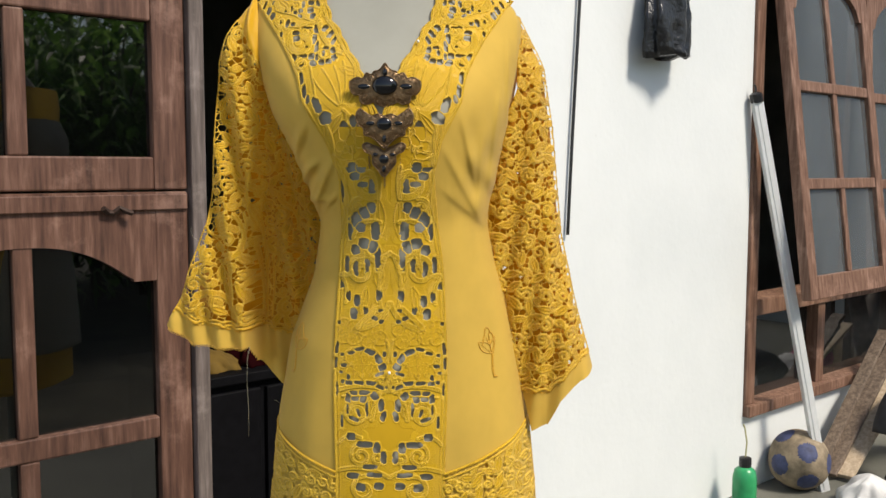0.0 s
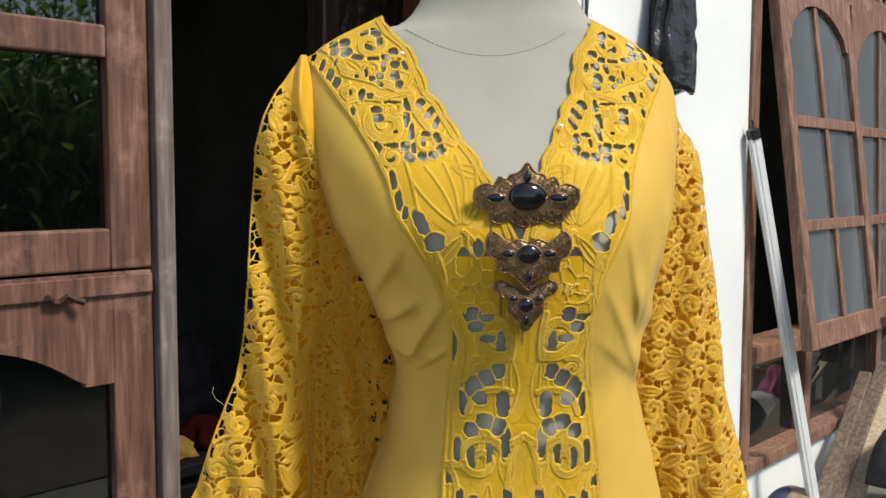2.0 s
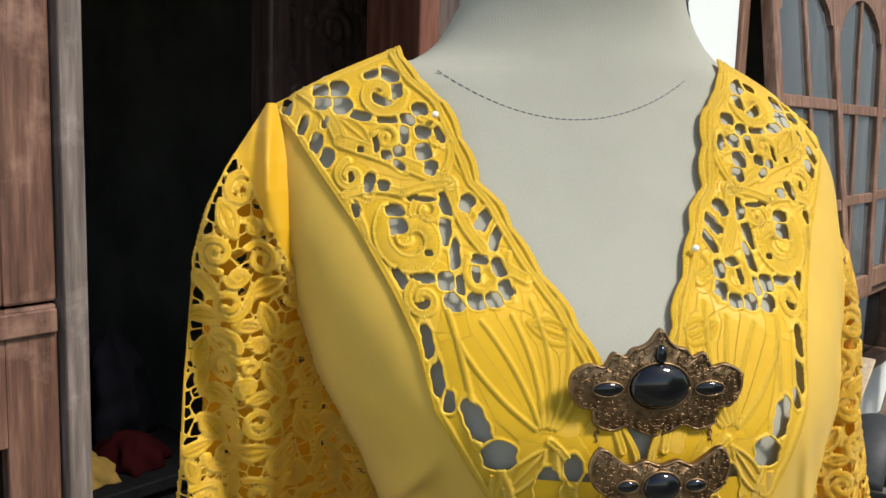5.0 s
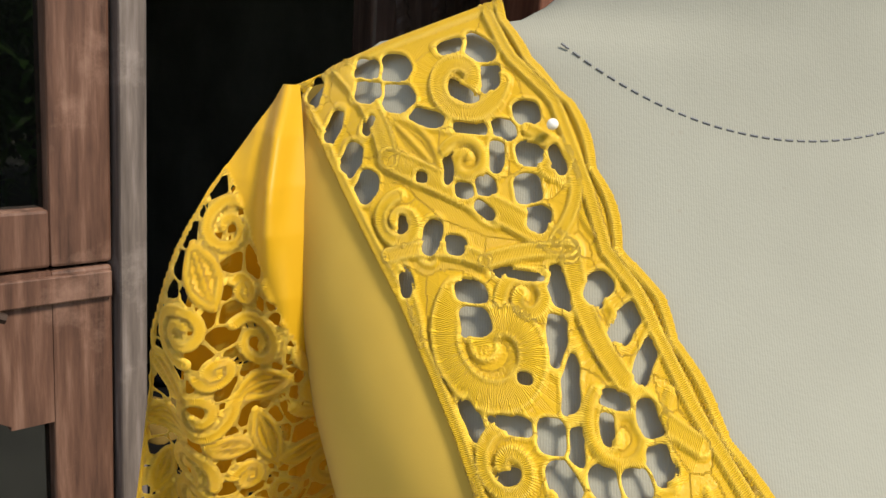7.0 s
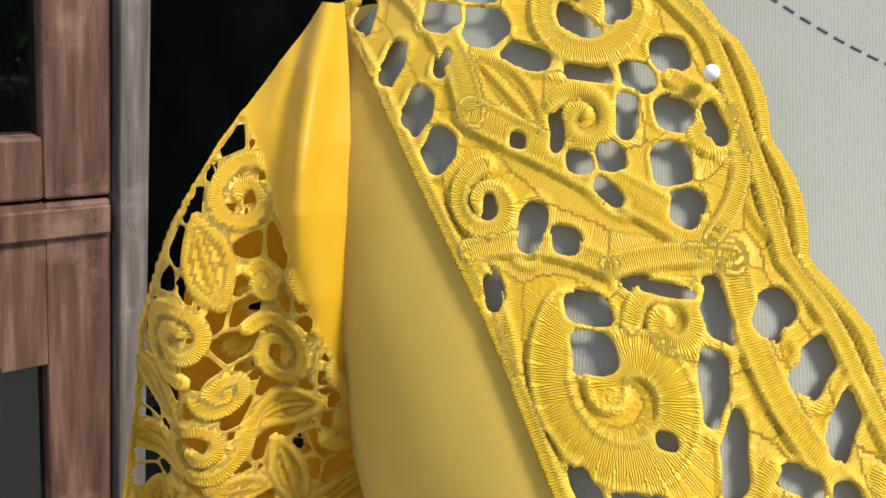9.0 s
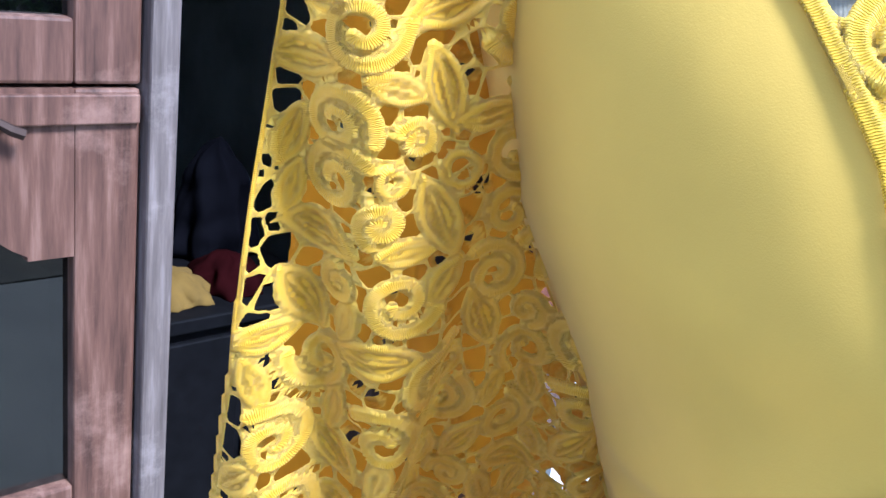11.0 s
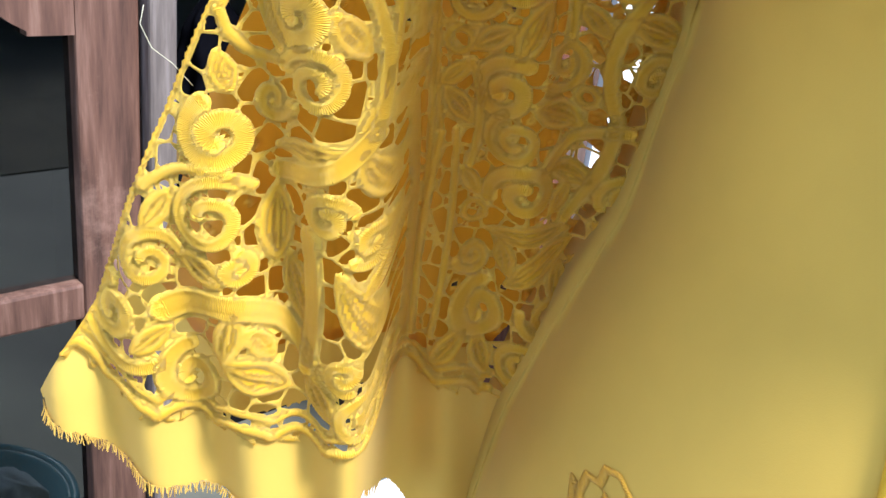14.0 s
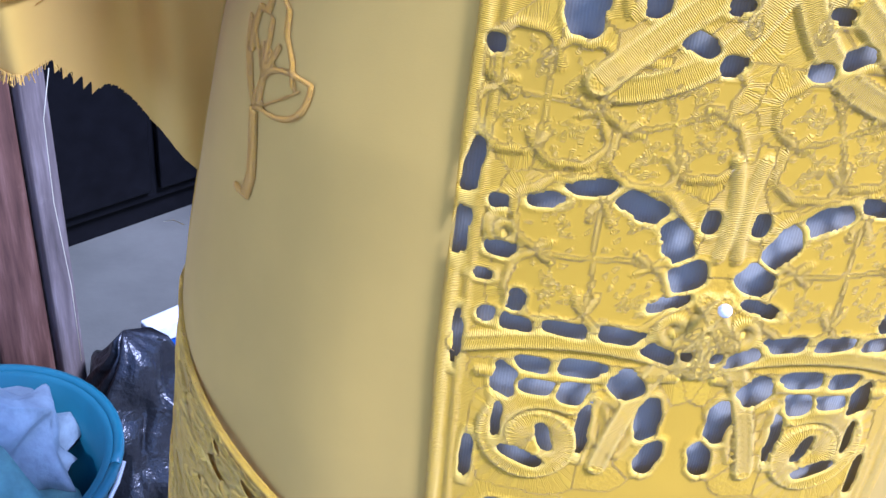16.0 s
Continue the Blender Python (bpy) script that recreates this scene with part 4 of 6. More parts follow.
def band_motifs(L, P, side):
    A = lambda a: a if side < 0 else 180 - a
    L.solid()
    L.spiral(P(0.0337), 1.0952, 0.0210, A(10), side * -1.45, 0.0031, 0.18)
    L.vine(P(-0.0004), 1.1163, P(0.0334), 1.1239, side * -0.3, 0.0030)
    L.vine(P(0.0334), 1.1239, P(0.0579), 1.0892, side * -0.28, 0.0031)
    L.vine(P(0.0579), 1.0892, P(0.0524), 1.0569, side * -0.1, 0.0023)
    L.vine(P(0.0048), 1.1098, P(0.0075), 1.0449, side * 0.1, 0.0019)
    L.leaf(P(0.0139), 1.1130, P(0.0128), 1.0739, 0.0059)
    L.leaf(P(0.0272), 1.0770, P(0.0336), 1.0445, 0.0052)
    L.vine(P(0.0010), 1.0579, P(0.0336), 1.0284, side * -0.15, 0.0034)
    L.hole(P(0.0385), 1.0600, 0.0034, 0.0052, side * 0)
    L.hole(P(0.0127), 1.0670, 0.0026, 0.0056, side * 0)
    L.hole(P(0.0500), 1.0650, 0.0024, 0.0045, side * 0)
    L.hole(P(0.0285), 1.0490, 0.0022, 0.0032, side * 0)
    L.spiral(P(0.0332), 0.8814, 0.0145, A(80), side * -1.4, 0.0023, 0.22)
    L.spiral(P(0.0136), 0.8798, 0.0085, A(0), side * 1.3, 0.0019, 0.22)
    L.vine(P(0.0597), 0.8944, P(0.0331), 0.9024, side * -0.2, 0.0023)
    L.vine(P(0.0598), 0.8627, P(0.0005), 0.8570, side * -0.12, 0.0027)
    L.spiral(P(0.0300), 0.8420, 0.0171, A(60), side * -1.3, 0.0027, 0.22)
    L.hole(P(0.0450), 0.9032, 0.0053, 0.0039, side * 0)
    L.hole(P(0.0292), 0.8947, 0.0092, 0.0033, side * 0)
    L.hole(P(0.0148), 0.8911, 0.0039, 0.0059, side * 0)
    L.hole(P(0.0070), 0.8799, 0.0033, 0.0065, side * 0)
    L.hole(P(0.0234), 0.8685, 0.0079, 0.0026, side * 0)
    L.hole(P(0.0425), 0.8573, 0.0066, 0.0033, side * 0)
    L.hole(P(0.0175), 0.8594, 0.0092, 0.0026, side * 0)
    L.hole(P(0.0333), 0.8445, 0.0053, 0.0046, side * 0)
    L.hole(P(0.0123), 0.8464, 0.0052, 0.0039, side * 0)
    L.spiral(P(0.0226), 1.1979, 0.0184, A(-60), side * 1.35, 0.0042, 0.2)
    L.spiral(P(0.0371), 1.1702, 0.0098, A(60), side * -1.3, 0.0025, 0.22)
    L.vine(P(0.0135), 1.2158, P(0.0120), 1.1796, side * -0.05, 0.0028)
    L.vine(P(0.0577), 1.2151, P(0.0584), 1.1414, side * -0.12, 0.0028)
    L.leaf(P(0.0120), 1.1796, P(0.0107), 1.1338, 0.0063)
    L.leaf(P(0.0510), 1.1973, P(0.0414), 1.1561, 0.0044)
    L.vine(P(0.0433), 1.1334, P(0.0109), 1.1518, side * -0.25, 0.0028)
    L.hole(P(0.0430), 1.2156, 0.0052, 0.0061, side * 0)
    L.hole(P(0.0317), 1.2157, 0.0056, 0.0069, side * 0)
    L.hole(P(0.0385), 1.2049, 0.0052, 0.0044, side * 0)
    L.hole(P(0.0198), 1.1924, 0.0035, 0.0071, side * 0)
    L.hole(P(0.0298), 1.1955, 0.0062, 0.0031, side * 0)
    L.hole(P(0.0401), 1.1552, 0.0058, 0.0089, side * 30)
    L.hole(P(0.0300), 1.1630, 0.0063, 0.0063, side * 0)
    L.hole(P(0.0207), 1.1686, 0.0049, 0.0054, side * 0)
    L.hole(P(0.0348), 1.1462, 0.0053, 0.0053, side * 0)
    L.hole(P(0.0165), 1.1428, 0.0045, 0.0098, side * 0)
    L.hole(P(0.0468), 1.1444, 0.0022, 0.0097, side * 0)
    L.hole(P(0.0545), 1.1880, 0.0018, 0.0088, side * 0)
    L.hole(P(0.0407), 1.1191, 0.0048, 0.0052, side * 0)
    L.hole(P(0.0303), 1.1266, 0.0062, 0.0057, side * 0)
    L.hole(P(0.0198), 1.1231, 0.0053, 0.0062, side * 0)
    L.hole(P(0.0144), 1.1091, 0.0031, 0.0107, side * 0)
    L.hole(P(0.0510), 1.1001, 0.0022, 0.0080, side * 0)
    L.hole(P(0.0406), 1.0966, 0.0027, 0.0071, side * 0)
    L.hole(P(0.0267), 1.1015, 0.0022, 0.0080, side * 0)
    L.hole(P(0.0579), 1.0775, 0.0022, 0.0034, side * 0)
    flower(L, P(0.0321), 0.9865, 0.0232, 45)
    flower(L, P(0.0484), 1.0240, 0.0172, 40)
    flower(L, P(0.0196), 1.0224, 0.0178, 60)
    L.vine(P(0.0376), 1.0296, P(0.0141), 1.0521, side * -0.02, 0.0034)
    L.spiral(P(0.0387), 0.9302, 0.0154, A(60), side * -1.5, 0.0039, 0.2)
    L.vine(P(0.0620), 0.9555, P(-0.0014), 0.9569, side * -0.1, 0.0027)
    L.vine(P(0.0554), 0.9488, P(0.0055), 0.9545, side * -0, 0.0017)
    L.leaf(P(0.0230), 0.9460, P(0.0156), 0.9271, 0.0056)
    L.spiral(P(0.0542), 0.9900, 0.0047, A(90), side * -1.5, 0.0013, 0.22)
    L.spiral(P(-0.0040), 0.9614, 0.0063, A(90), side * -1.4, 0.0020, 0.22)
    L.spiral(P(0.0088), 0.9692, 0.0061, A(0), side * 1.2, 0.0017, 0.22)
    L.vine(P(0.0035), 1.0156, P(0.0025), 0.9901, side * -0.06, 0.0018)
    L.vine(P(0.0023), 0.9778, P(-0.0208), 0.9237, side * -0.06, 0.0029)
    L.hole(P(0.0604), 1.0337, 0.0021, 0.0021, side * 0)
    L.hole(P(0.0428), 1.0444, 0.0038, 0.0056, side * 0)
    L.hole(P(0.0175), 1.0404, 0.0039, 0.0021, side * 25)
    L.hole(P(0.0102), 1.0369, 0.0027, 0.0022, side * 0)
    L.hole(P(0.0110), 1.0498, 0.0029, 0.0014, side * 0)
    L.hole(P(0.0628), 1.0044, 0.0020, 0.0074, side * 10)
    L.hole(P(0.0643), 0.9876, 0.0017, 0.0070, side * 3)
    L.hole(P(0.0559), 0.9972, 0.0019, 0.0016, side * 0)
    L.hole(P(0.0541), 0.9851, 0.0031, 0.0020, side * 0)
    L.hole(P(0.0580), 0.9770, 0.0020, 0.0011, side * 0)
    L.hole(P(0.0451), 1.0000, 0.0035, 0.0016, side * -10)
    L.hole(P(0.0348), 1.0048, 0.0053, 0.0018, side * -5)
    L.hole(P(0.0229), 1.0016, 0.0062, 0.0030, side * 25)
    L.hole(P(0.0134), 0.9940, 0.0034, 0.0059, side * -25)
    L.hole(P(0.0088), 0.9842, 0.0047, 0.0038, side * -35)
    L.hole(P(0.0119), 0.9765, 0.0044, 0.0016, side * -20)
    L.hole(P(0.0487), 0.9715, 0.0019, 0.0029, side * 0)
    L.hole(P(0.0549), 0.9660, 0.0023, 0.0019, side * 0)
    L.hole(P(0.0478), 0.9652, 0.0048, 0.0022, side * 5)
    L.hole(P(0.0352), 0.9657, 0.0069, 0.0021, side * 5)
    L.hole(P(0.0225), 0.9657, 0.0064, 0.0024, side * 5)
    L.hole(P(0.0107), 0.9613, 0.0056, 0.0022, side * 20)
    L.hole(P(0.0062), 0.9993, 0.0017, 0.0025, side * 0)
    L.hole(P(0.0618), 0.9571, 0.0011, 0.0064, side * 0)
    L.hole(P(0.0487), 0.9473, 0.0031, 0.0053, side * 0)
    L.hole(P(0.0417), 0.9536, 0.0049, 0.0023, side * 0)
    L.hole(P(0.0303), 0.9543, 0.0061, 0.0025, side * 0)
    L.hole(P(0.0404), 0.9471, 0.0046, 0.0026, side * 0)
    L.hole(P(0.0307), 0.9467, 0.0042, 0.0038, side * 0)
    L.hole(P(0.0173), 0.9509, 0.0048, 0.0040, side * 40)
    L.hole(P(0.0099), 0.9404, 0.0031, 0.0063, side * 0)
    L.hole(P(0.0072), 0.9279, 0.0027, 0.0051, side * 15)
    L.hole(P(0.0265), 0.9368, 0.0015, 0.0075, side * 0)
    L.hole(P(0.0494), 0.9346, 0.0013, 0.0061, side * 0)
    L.hole(P(0.0415), 0.9237, 0.0064, 0.0023, side * 20)
    L.hole(P(0.0364), 0.9313, 0.0019, 0.0049, side * -20)
    L.hole(P(0.0561), 0.9202, 0.0012, 0.0053, side * 0)
    L.hole(P(-0.0045), 0.9609, 0.0021, 0.0018, side * 0)


middle_band()


# ---- sleeves ----
def sleeve_left_depth(x, z):
    fold = np.interp(z, (0.93, 1.0, 1.14, 1.25, 1.33, 1.42), (-0.241, -0.241, -0.241, -0.225, -0.222, -0.238))
    step = 1 / (1 + np.exp(-np.clip((x - fold) / 0.0016, -40, 40)))
    near = np.interp(z, (0.93, 1.05, 1.18, 1.28, 1.34, 1.36, 1.38, 1.395, 1.41, 1.4255), (1.128, 1.128, 1.137, 1.136, 1.132, 1.1335, 1.1385, 1.145, 1.156, 1.175))
    outer = np.interp(z, (0.93, 1.02, 1.11, 1.226, 1.344, 1.42), (-0.352, -0.345, -0.309, -0.290, -0.279, -0.245))
    near = near + 0.010 * np.exp(-np.clip(x - outer, 0, 1) / 0.008) + 0.004 * np.sin((x + 0.12 * z) * 210) + 0.006 * np.sin((x + 0.22 * z) * 125) * np.clip((z - 1.02) / 0.08, 0, 1) * np.clip((1.38 - z) / 0.06, 0, 1)
    near = near - 0.006 * np.exp(-((x + 0.2365) / 0.0035) ** 2) * np.clip((z - 1.36) / 0.03, 0, 1) + 0.003 * np.exp(-((x + 0.243) / 0.0025) ** 2) * np.clip((z - 1.38) / 0.02, 0, 1)
    deep = np.interp(z, (0.93, 1.05, 1.16, 1.25, 1.33, 1.42), (0.055, 0.075, 0.055, 0.022, 0.006, 0.0))
    return near + step * deep


def sleeve(name, outer, inner, hem, top, depth, mat, seed, h, label, motifs=None, cell=0.0082, lined=lambda L: L.X > 9, lift=0.95):
    """One layer of a lace sleeve between its outer and inner edge, with a plain frayed hem below the scallops."""
    rng = np.random.default_rng(seed)
    xs = [p[0] for p in outer] + [p[0] for p in inner]
    L = Lace(min(xs) - 0.004, max(xs) + 0.004, min(q[2] for q in hem) - 0.004, top, h)
    oz, ox = [p[1] for p in outer], [p[0] for p in outer]
    iz, ix = [p[1] for p in inner], [p[0] for p in inner]
    O, I = np.interp(L.Z, oz, ox), np.interp(L.Z, iz, ix)
    lo, hi = np.minimum(O, I), np.maximum(O, I)
    hx, hs, hb = [q[0] for q in hem], [q[1] for q in hem], [q[2] for q in hem]
    scal, bot = np.interp(L.X, hx, hs), np.interp(L.X, hx, hb)
    fray = 0.0006 * np.sin(L.X * 5200 + 3 * np.sin(L.X * 900)) * np.clip((-0.243 - L.X) / 0.004, 0, 1)
    L.outside = np.maximum.reduce([lo - L.X, L.X - hi, bot + fray - L.Z])
    line = [(x, float(np.interp(x, hx, hs)) + 0.004 * abs(math.sin(x * math.pi / 0.017)) ** 0.6) for x in np.linspace(min(hx), max(hx), 120)]
    L.stroke(line, 0.0018)
    L.stroke([(x, z + 0.005) for x, z in line], 0.0013)
    if motifs:
        motifs(L)
    L.stroke([(x, z) for x, z in zip(np.interp(np.linspace(oz[0], oz[-1], 60), oz, ox), np.linspace(oz[0], oz[-1], 60))], 0.0014)
    L.fill(rng, (L.outside < -0.002) & (L.d > 0) & (L.Z > scal + 0.004), 0.0042, 520, 0.0017, 0.0120)
    L.bars(rng, cell, 0.00045)
    L.cloth(lined(L))
    whole = L.outside
    L.outside = np.maximum(whole, scal - 0.0015 - L.Z)
    L.sheet(name, depth, mat, kebaya, label, lift)
    L.cloth(L.X < 9)
    L.outside = np.maximum(whole, L.Z - scal - 0.003)
    L.sheet("sleeve_hem", lambda x, z: depth(x, z) + 0.0012, M_CREPE, kebaya, "plain pale crepe hem with a raw cut edge")


def sleeve_motifs(L):
    L.spiral(-0.2700, 1.1420, 0.0111, 60, 1.4, 0.0030, 0.2)
    L.vine(-0.2750, 1.1320, -0.2660, 1.1590, 0.4, 0.0024)
    L.spiral(-0.2910, 1.1070, 0.0099, 120, 1.35, 0.0029, 0.25)
    L.spiral(-0.2460, 1.1690, 0.0064, 200, -1.3, 0.0017, 0.25)
    L.spiral(-0.2920, 1.0840, 0.0116, 60, 1.3, 0.0021, 0.3)
    L.spiral(-0.3200, 1.0510, 0.0091, 100, 1.3, 0.0026, 0.25)
    L.vine(-0.3280, 1.0450, -0.3070, 1.0370, -0.2, 0.0026)
    L.spiral(-0.2960, 1.0330, 0.0109, 100, 1.3, 0.0028, 0.25)
    L.vine(-0.3050, 1.0550, -0.2620, 1.0420, 0.22, 0.0044, 0.0032)
    L.vine(-0.2750, 1.0970, -0.2490, 1.1120, -0.1, 0.0033)
    L.vine(-0.2490, 1.1120, -0.2580, 1.1560, -0.12, 0.0023)
    L.spiral(-0.2590, 1.0890, 0.0071, 20, 1.2, 0.0021, 0.3)
    L.leaf(-0.2830, 1.1700, -0.2660, 1.1770, 0.0037)
    L.leaf(-0.2760, 1.1040, -0.2540, 1.1080, 0.0022)
    L.leaf(-0.2550, 1.0730, -0.2420, 1.0450, 0.0040)
    L.vine(-0.2640, 1.0810, -0.2630, 1.0380, 0.05, 0.0030)
    L.leaf(-0.2710, 1.0730, -0.2630, 1.0520, 0.0035)
    L.vine(-0.2900, 1.1640, -0.2930, 1.1400, 0.1, 0.0014)
    L.vine(-0.2930, 1.1400, -0.2750, 1.1280, -0.2, 0.0017)
    L.leaf(-0.2930, 1.1290, -0.2890, 1.1190, 0.0027)
    L.vine(-0.3120, 1.0900, -0.2820, 1.0930, 0.2, 0.0018)
    L.vine(-0.2480, 1.1570, -0.2520, 1.1130, 0.1, 0.0015)
    L.spiral(-0.2090, 1.1150, 0.0112, 60, 1.4, 0.0029, 0.2)
    L.spiral(-0.1980, 1.0790, 0.0118, 200, -1.3, 0.0027, 0.25)
    L.spiral(-0.2070, 1.0290, 0.0114, 90, 1.4, 0.0031, 0.25)
    L.vine(-0.2210, 1.1230, -0.2180, 1.0860, 0.1, 0.0020)
    L.vine(-0.1920, 1.0890, -0.1650, 1.1050, 0.1, 0.0024)
    L.vine(-0.1660, 1.1550, -0.1700, 1.1090, -0.15, 0.0024)
    L.vine(-0.1700, 1.1090, -0.1810, 1.0680, 0.1, 0.0026)
    L.vine(-0.2040, 1.1670, -0.1890, 1.1350, 0.15, 0.0026)
    L.spiral(-0.2100, 1.1520, 0.0110, 100, -1.2, 0.0026, 0.22)
    L.leaf(-0.1880, 1.1650, -0.1870, 1.1470, 0.0030)
    L.spiral(-0.1610, 1.1240, 0.0073, 60, 1.2, 0.0022, 0.22)
    L.leaf(-0.2080, 1.0610, -0.1780, 1.0640, 0.0034)
    L.leaf(-0.1990, 1.0410, -0.1770, 1.0600, 0.0044)
    L.vine(-0.2450, 1.1800, -0.2390, 1.1320, 0.01, 0.0013)
    L.vine(-0.2420, 1.1800, -0.2320, 1.0770, 0.02, 0.0015)
    L.vine(-0.2360, 1.1660, -0.2290, 1.0970, -0.02, 0.0013)
    L.vine(-0.2400, 1.1140, -0.2360, 1.0180, 0.02, 0.0017)
    L.vine(-0.2290, 1.0970, -0.2320, 1.0180, -0.02, 0.0018)
    L.vine(-0.2240, 1.0980, -0.2250, 1.0190, 0.03, 0.0015)


LEFT_OUT = ((-0.355, 0.93), (-0.347, 1.016), (-0.328, 1.05), (-0.311, 1.100), (-0.294, 1.145), (-0.286, 1.190), (-0.281, 1.234), (-0.280, 1.277), (-0.278, 1.312), (-0.275, 1.344), (-0.268, 1.369), (-0.259, 1.391), (-0.252, 1.403), (-0.2385, 1.4255))
LEFT_IN = ((-0.205, 0.90), (-0.196, 0.994), (-0.180, 1.017), (-0.160, 1.053), (-0.148, 1.097), (-0.142, 1.141), (-0.150, 1.184), (-0.170, 1.234), (-0.198, 1.287), (-0.214, 1.333), (-0.223, 1.375), (-0.229, 1.41), (-0.233, 1.4255))
LEFT_HEM = ((-0.36, 1.040, 1.020), (-0.332, 1.034, 1.008), (-0.311, 1.020, 0.995), (-0.272, 1.014, 0.988), (-0.243, 1.008, 0.988), (-0.239, 1.008, 0.965), (-0.225, 1.002, 0.945), (-0.20, 0.995, 0.925))
sleeve("sleeve", LEFT_OUT, LEFT_IN, LEFT_HEM, 1.4255, sleeve_left_depth, M_SLEEVE, 21, 0.0008, "wide golden yellow cutwork lace sleeve with frayed hem", sleeve_motifs,
       lined=lambda L: L.Z > np.interp(L.X, (-0.272, -0.258, -0.250, -0.243, -0.234, -0.22), (1.400, 1.401, 1.392, 1.380, 1.360, 1.335)))
sleeve("sleeve_back", [(x + 0.004, z) for x, z in LEFT_OUT], LEFT_IN, [(x, s, b - 0.004) for x, s, b in LEFT_HEM], 1.40, lambda x, z: np.interp(x, (-0.262, -0.236), (1.188, 1.232)) + 0.012 * np.sin(x * 90) - 0.03 * np.clip((z - 1.25) / 0.1, 0, 1), M_SLEEVE_BACK, 22, 0.0012, "back layer of the lace sleeve, tinted orange for light passing through", lined=lambda L: (np.sin(L.X * 260 + 2 * np.sin(L.Z * 90)) * np.sin(L.Z * 170 + L.X * 60) < np.interp(L.Z, (1.10, 1.22), (0.9, 0.5))) & (L.X < -0.185))


def sleeve_right_depth(x, z):
    near = np.interp(z, (0.88, 1.05, 1.2, 1.32, 1.41), (1.125, 1.13, 1.145, 1.155, 1.18))
    outer = np.interp(z, (0.88, 0.959, 1.059, 1.129, 1.268, 1.343, 1.41), (0.215, 0.196, 0.169, 0.155, 0.142, 0.131, 0.1))
    return near + 0.05 * np.exp((x - outer) / 0.012) + 0.004 * np.sin((x - 0.1 * z) * 190) + 0.25 * np.clip(0.13 - x, 0, 0.1) * np.clip((1.2 - z) / 0.2, 0, 1)


RIGHT_OUT = ((0.215, 0.87), (0.196, 0.959), (0.184, 1.002), (0.169, 1.059), (0.155, 1.129), (0.148, 1.192), (0.143, 1.268), (0.132, 1.343), (0.115, 1.39), (0.10, 1.41))
RIGHT_IN = ((0.118, 0.87), (0.104, 0.932), (0.085, 0.969), (0.062, 1.041), (0.040, 1.106), (0.038, 1.153), (0.062, 1.234), (0.094, 1.311), (0.094, 1.38), (0.088, 1.41))
RIGHT_HEM = ((0.05, 0.93, 0.88), (0.112, 0.935, 0.885), (0.135, 0.935, 0.895), (0.150, 0.948, 0.925), (0.176, 0.972, 0.948), (0.2, 0.985, 0.960))
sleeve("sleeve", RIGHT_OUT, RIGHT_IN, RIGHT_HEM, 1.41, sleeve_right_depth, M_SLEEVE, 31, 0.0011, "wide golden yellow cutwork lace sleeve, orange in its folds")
sleeve("sleeve_back", [(x - 0.004, z) for x, z in RIGHT_OUT], RIGHT_IN, RIGHT_HEM, 1.40, lambda x, z: sleeve_right_depth(x, z) + 0.008 + 0.003 * np.sin(x * 90 + 30 * z), M_SLEEVE_BACK, 32, 0.0013, "back layer of the lace sleeve, tinted orange for light passing through", lined=lambda L: np.sin(L.X * 230 + 2 * np.sin(L.Z * 90)) * np.sin(L.Z * 150 + L.X * 60) < 0.86)


# ---- details of the dress ----
def hem_band():
    """The curved cutwork border round the skirt's foot, left and right of the front band."""
    for side, seed in ((-1, 41), (1, 42)):
        rng = np.random.default_rng(seed)
        m = CX if side < 0 else CX + 0.009
        lo, hi = sorted((m + side * 0.056, m + side * 0.178))
        L = Lace(lo, hi, 0.70, 0.94, 0.0009)
        D = (L.X - m) * side
        rise = np.interp(D, (0.06, 0.10, 0.14, 0.18), (0.862, 0.874, 0.889, 0.915))
        L.outside = np.maximum.reduce([0.0585 - D, (L.X - body_c(L.Z)) * side - body_a(L.Z) * 0.996, L.Z - rise])
        ds = np.linspace(0.058, 0.178, 50)
        line = [(m + side * d, float(np.interp(d, (0.06, 0.10, 0.14, 0.18), (0.862, 0.874, 0.889, 0.915)))) for d in ds]
        L.stroke([(x, z - 0.002) for x, z in line], 0.0018)
        L.stroke([(x, z - 0.008) for x, z in line], 0.0012)
        L.fill(rng, (L.outside < -0.003) & (L.d > 0), 0.0030, 300, 0.0014, 0.0085)
        L.bars(rng, 0.0085, 0.00045)
        L.sheet("hem_border", lambda x, z: front(x, z) - 0.0046, M_LACE, kebaya, "cutwork lace border along the skirt")


hem_band()


M_BUD = cloth("golden_stitching", (0.82, 0.46, 0.03), 0.15, stitch=True, pale=0.0)


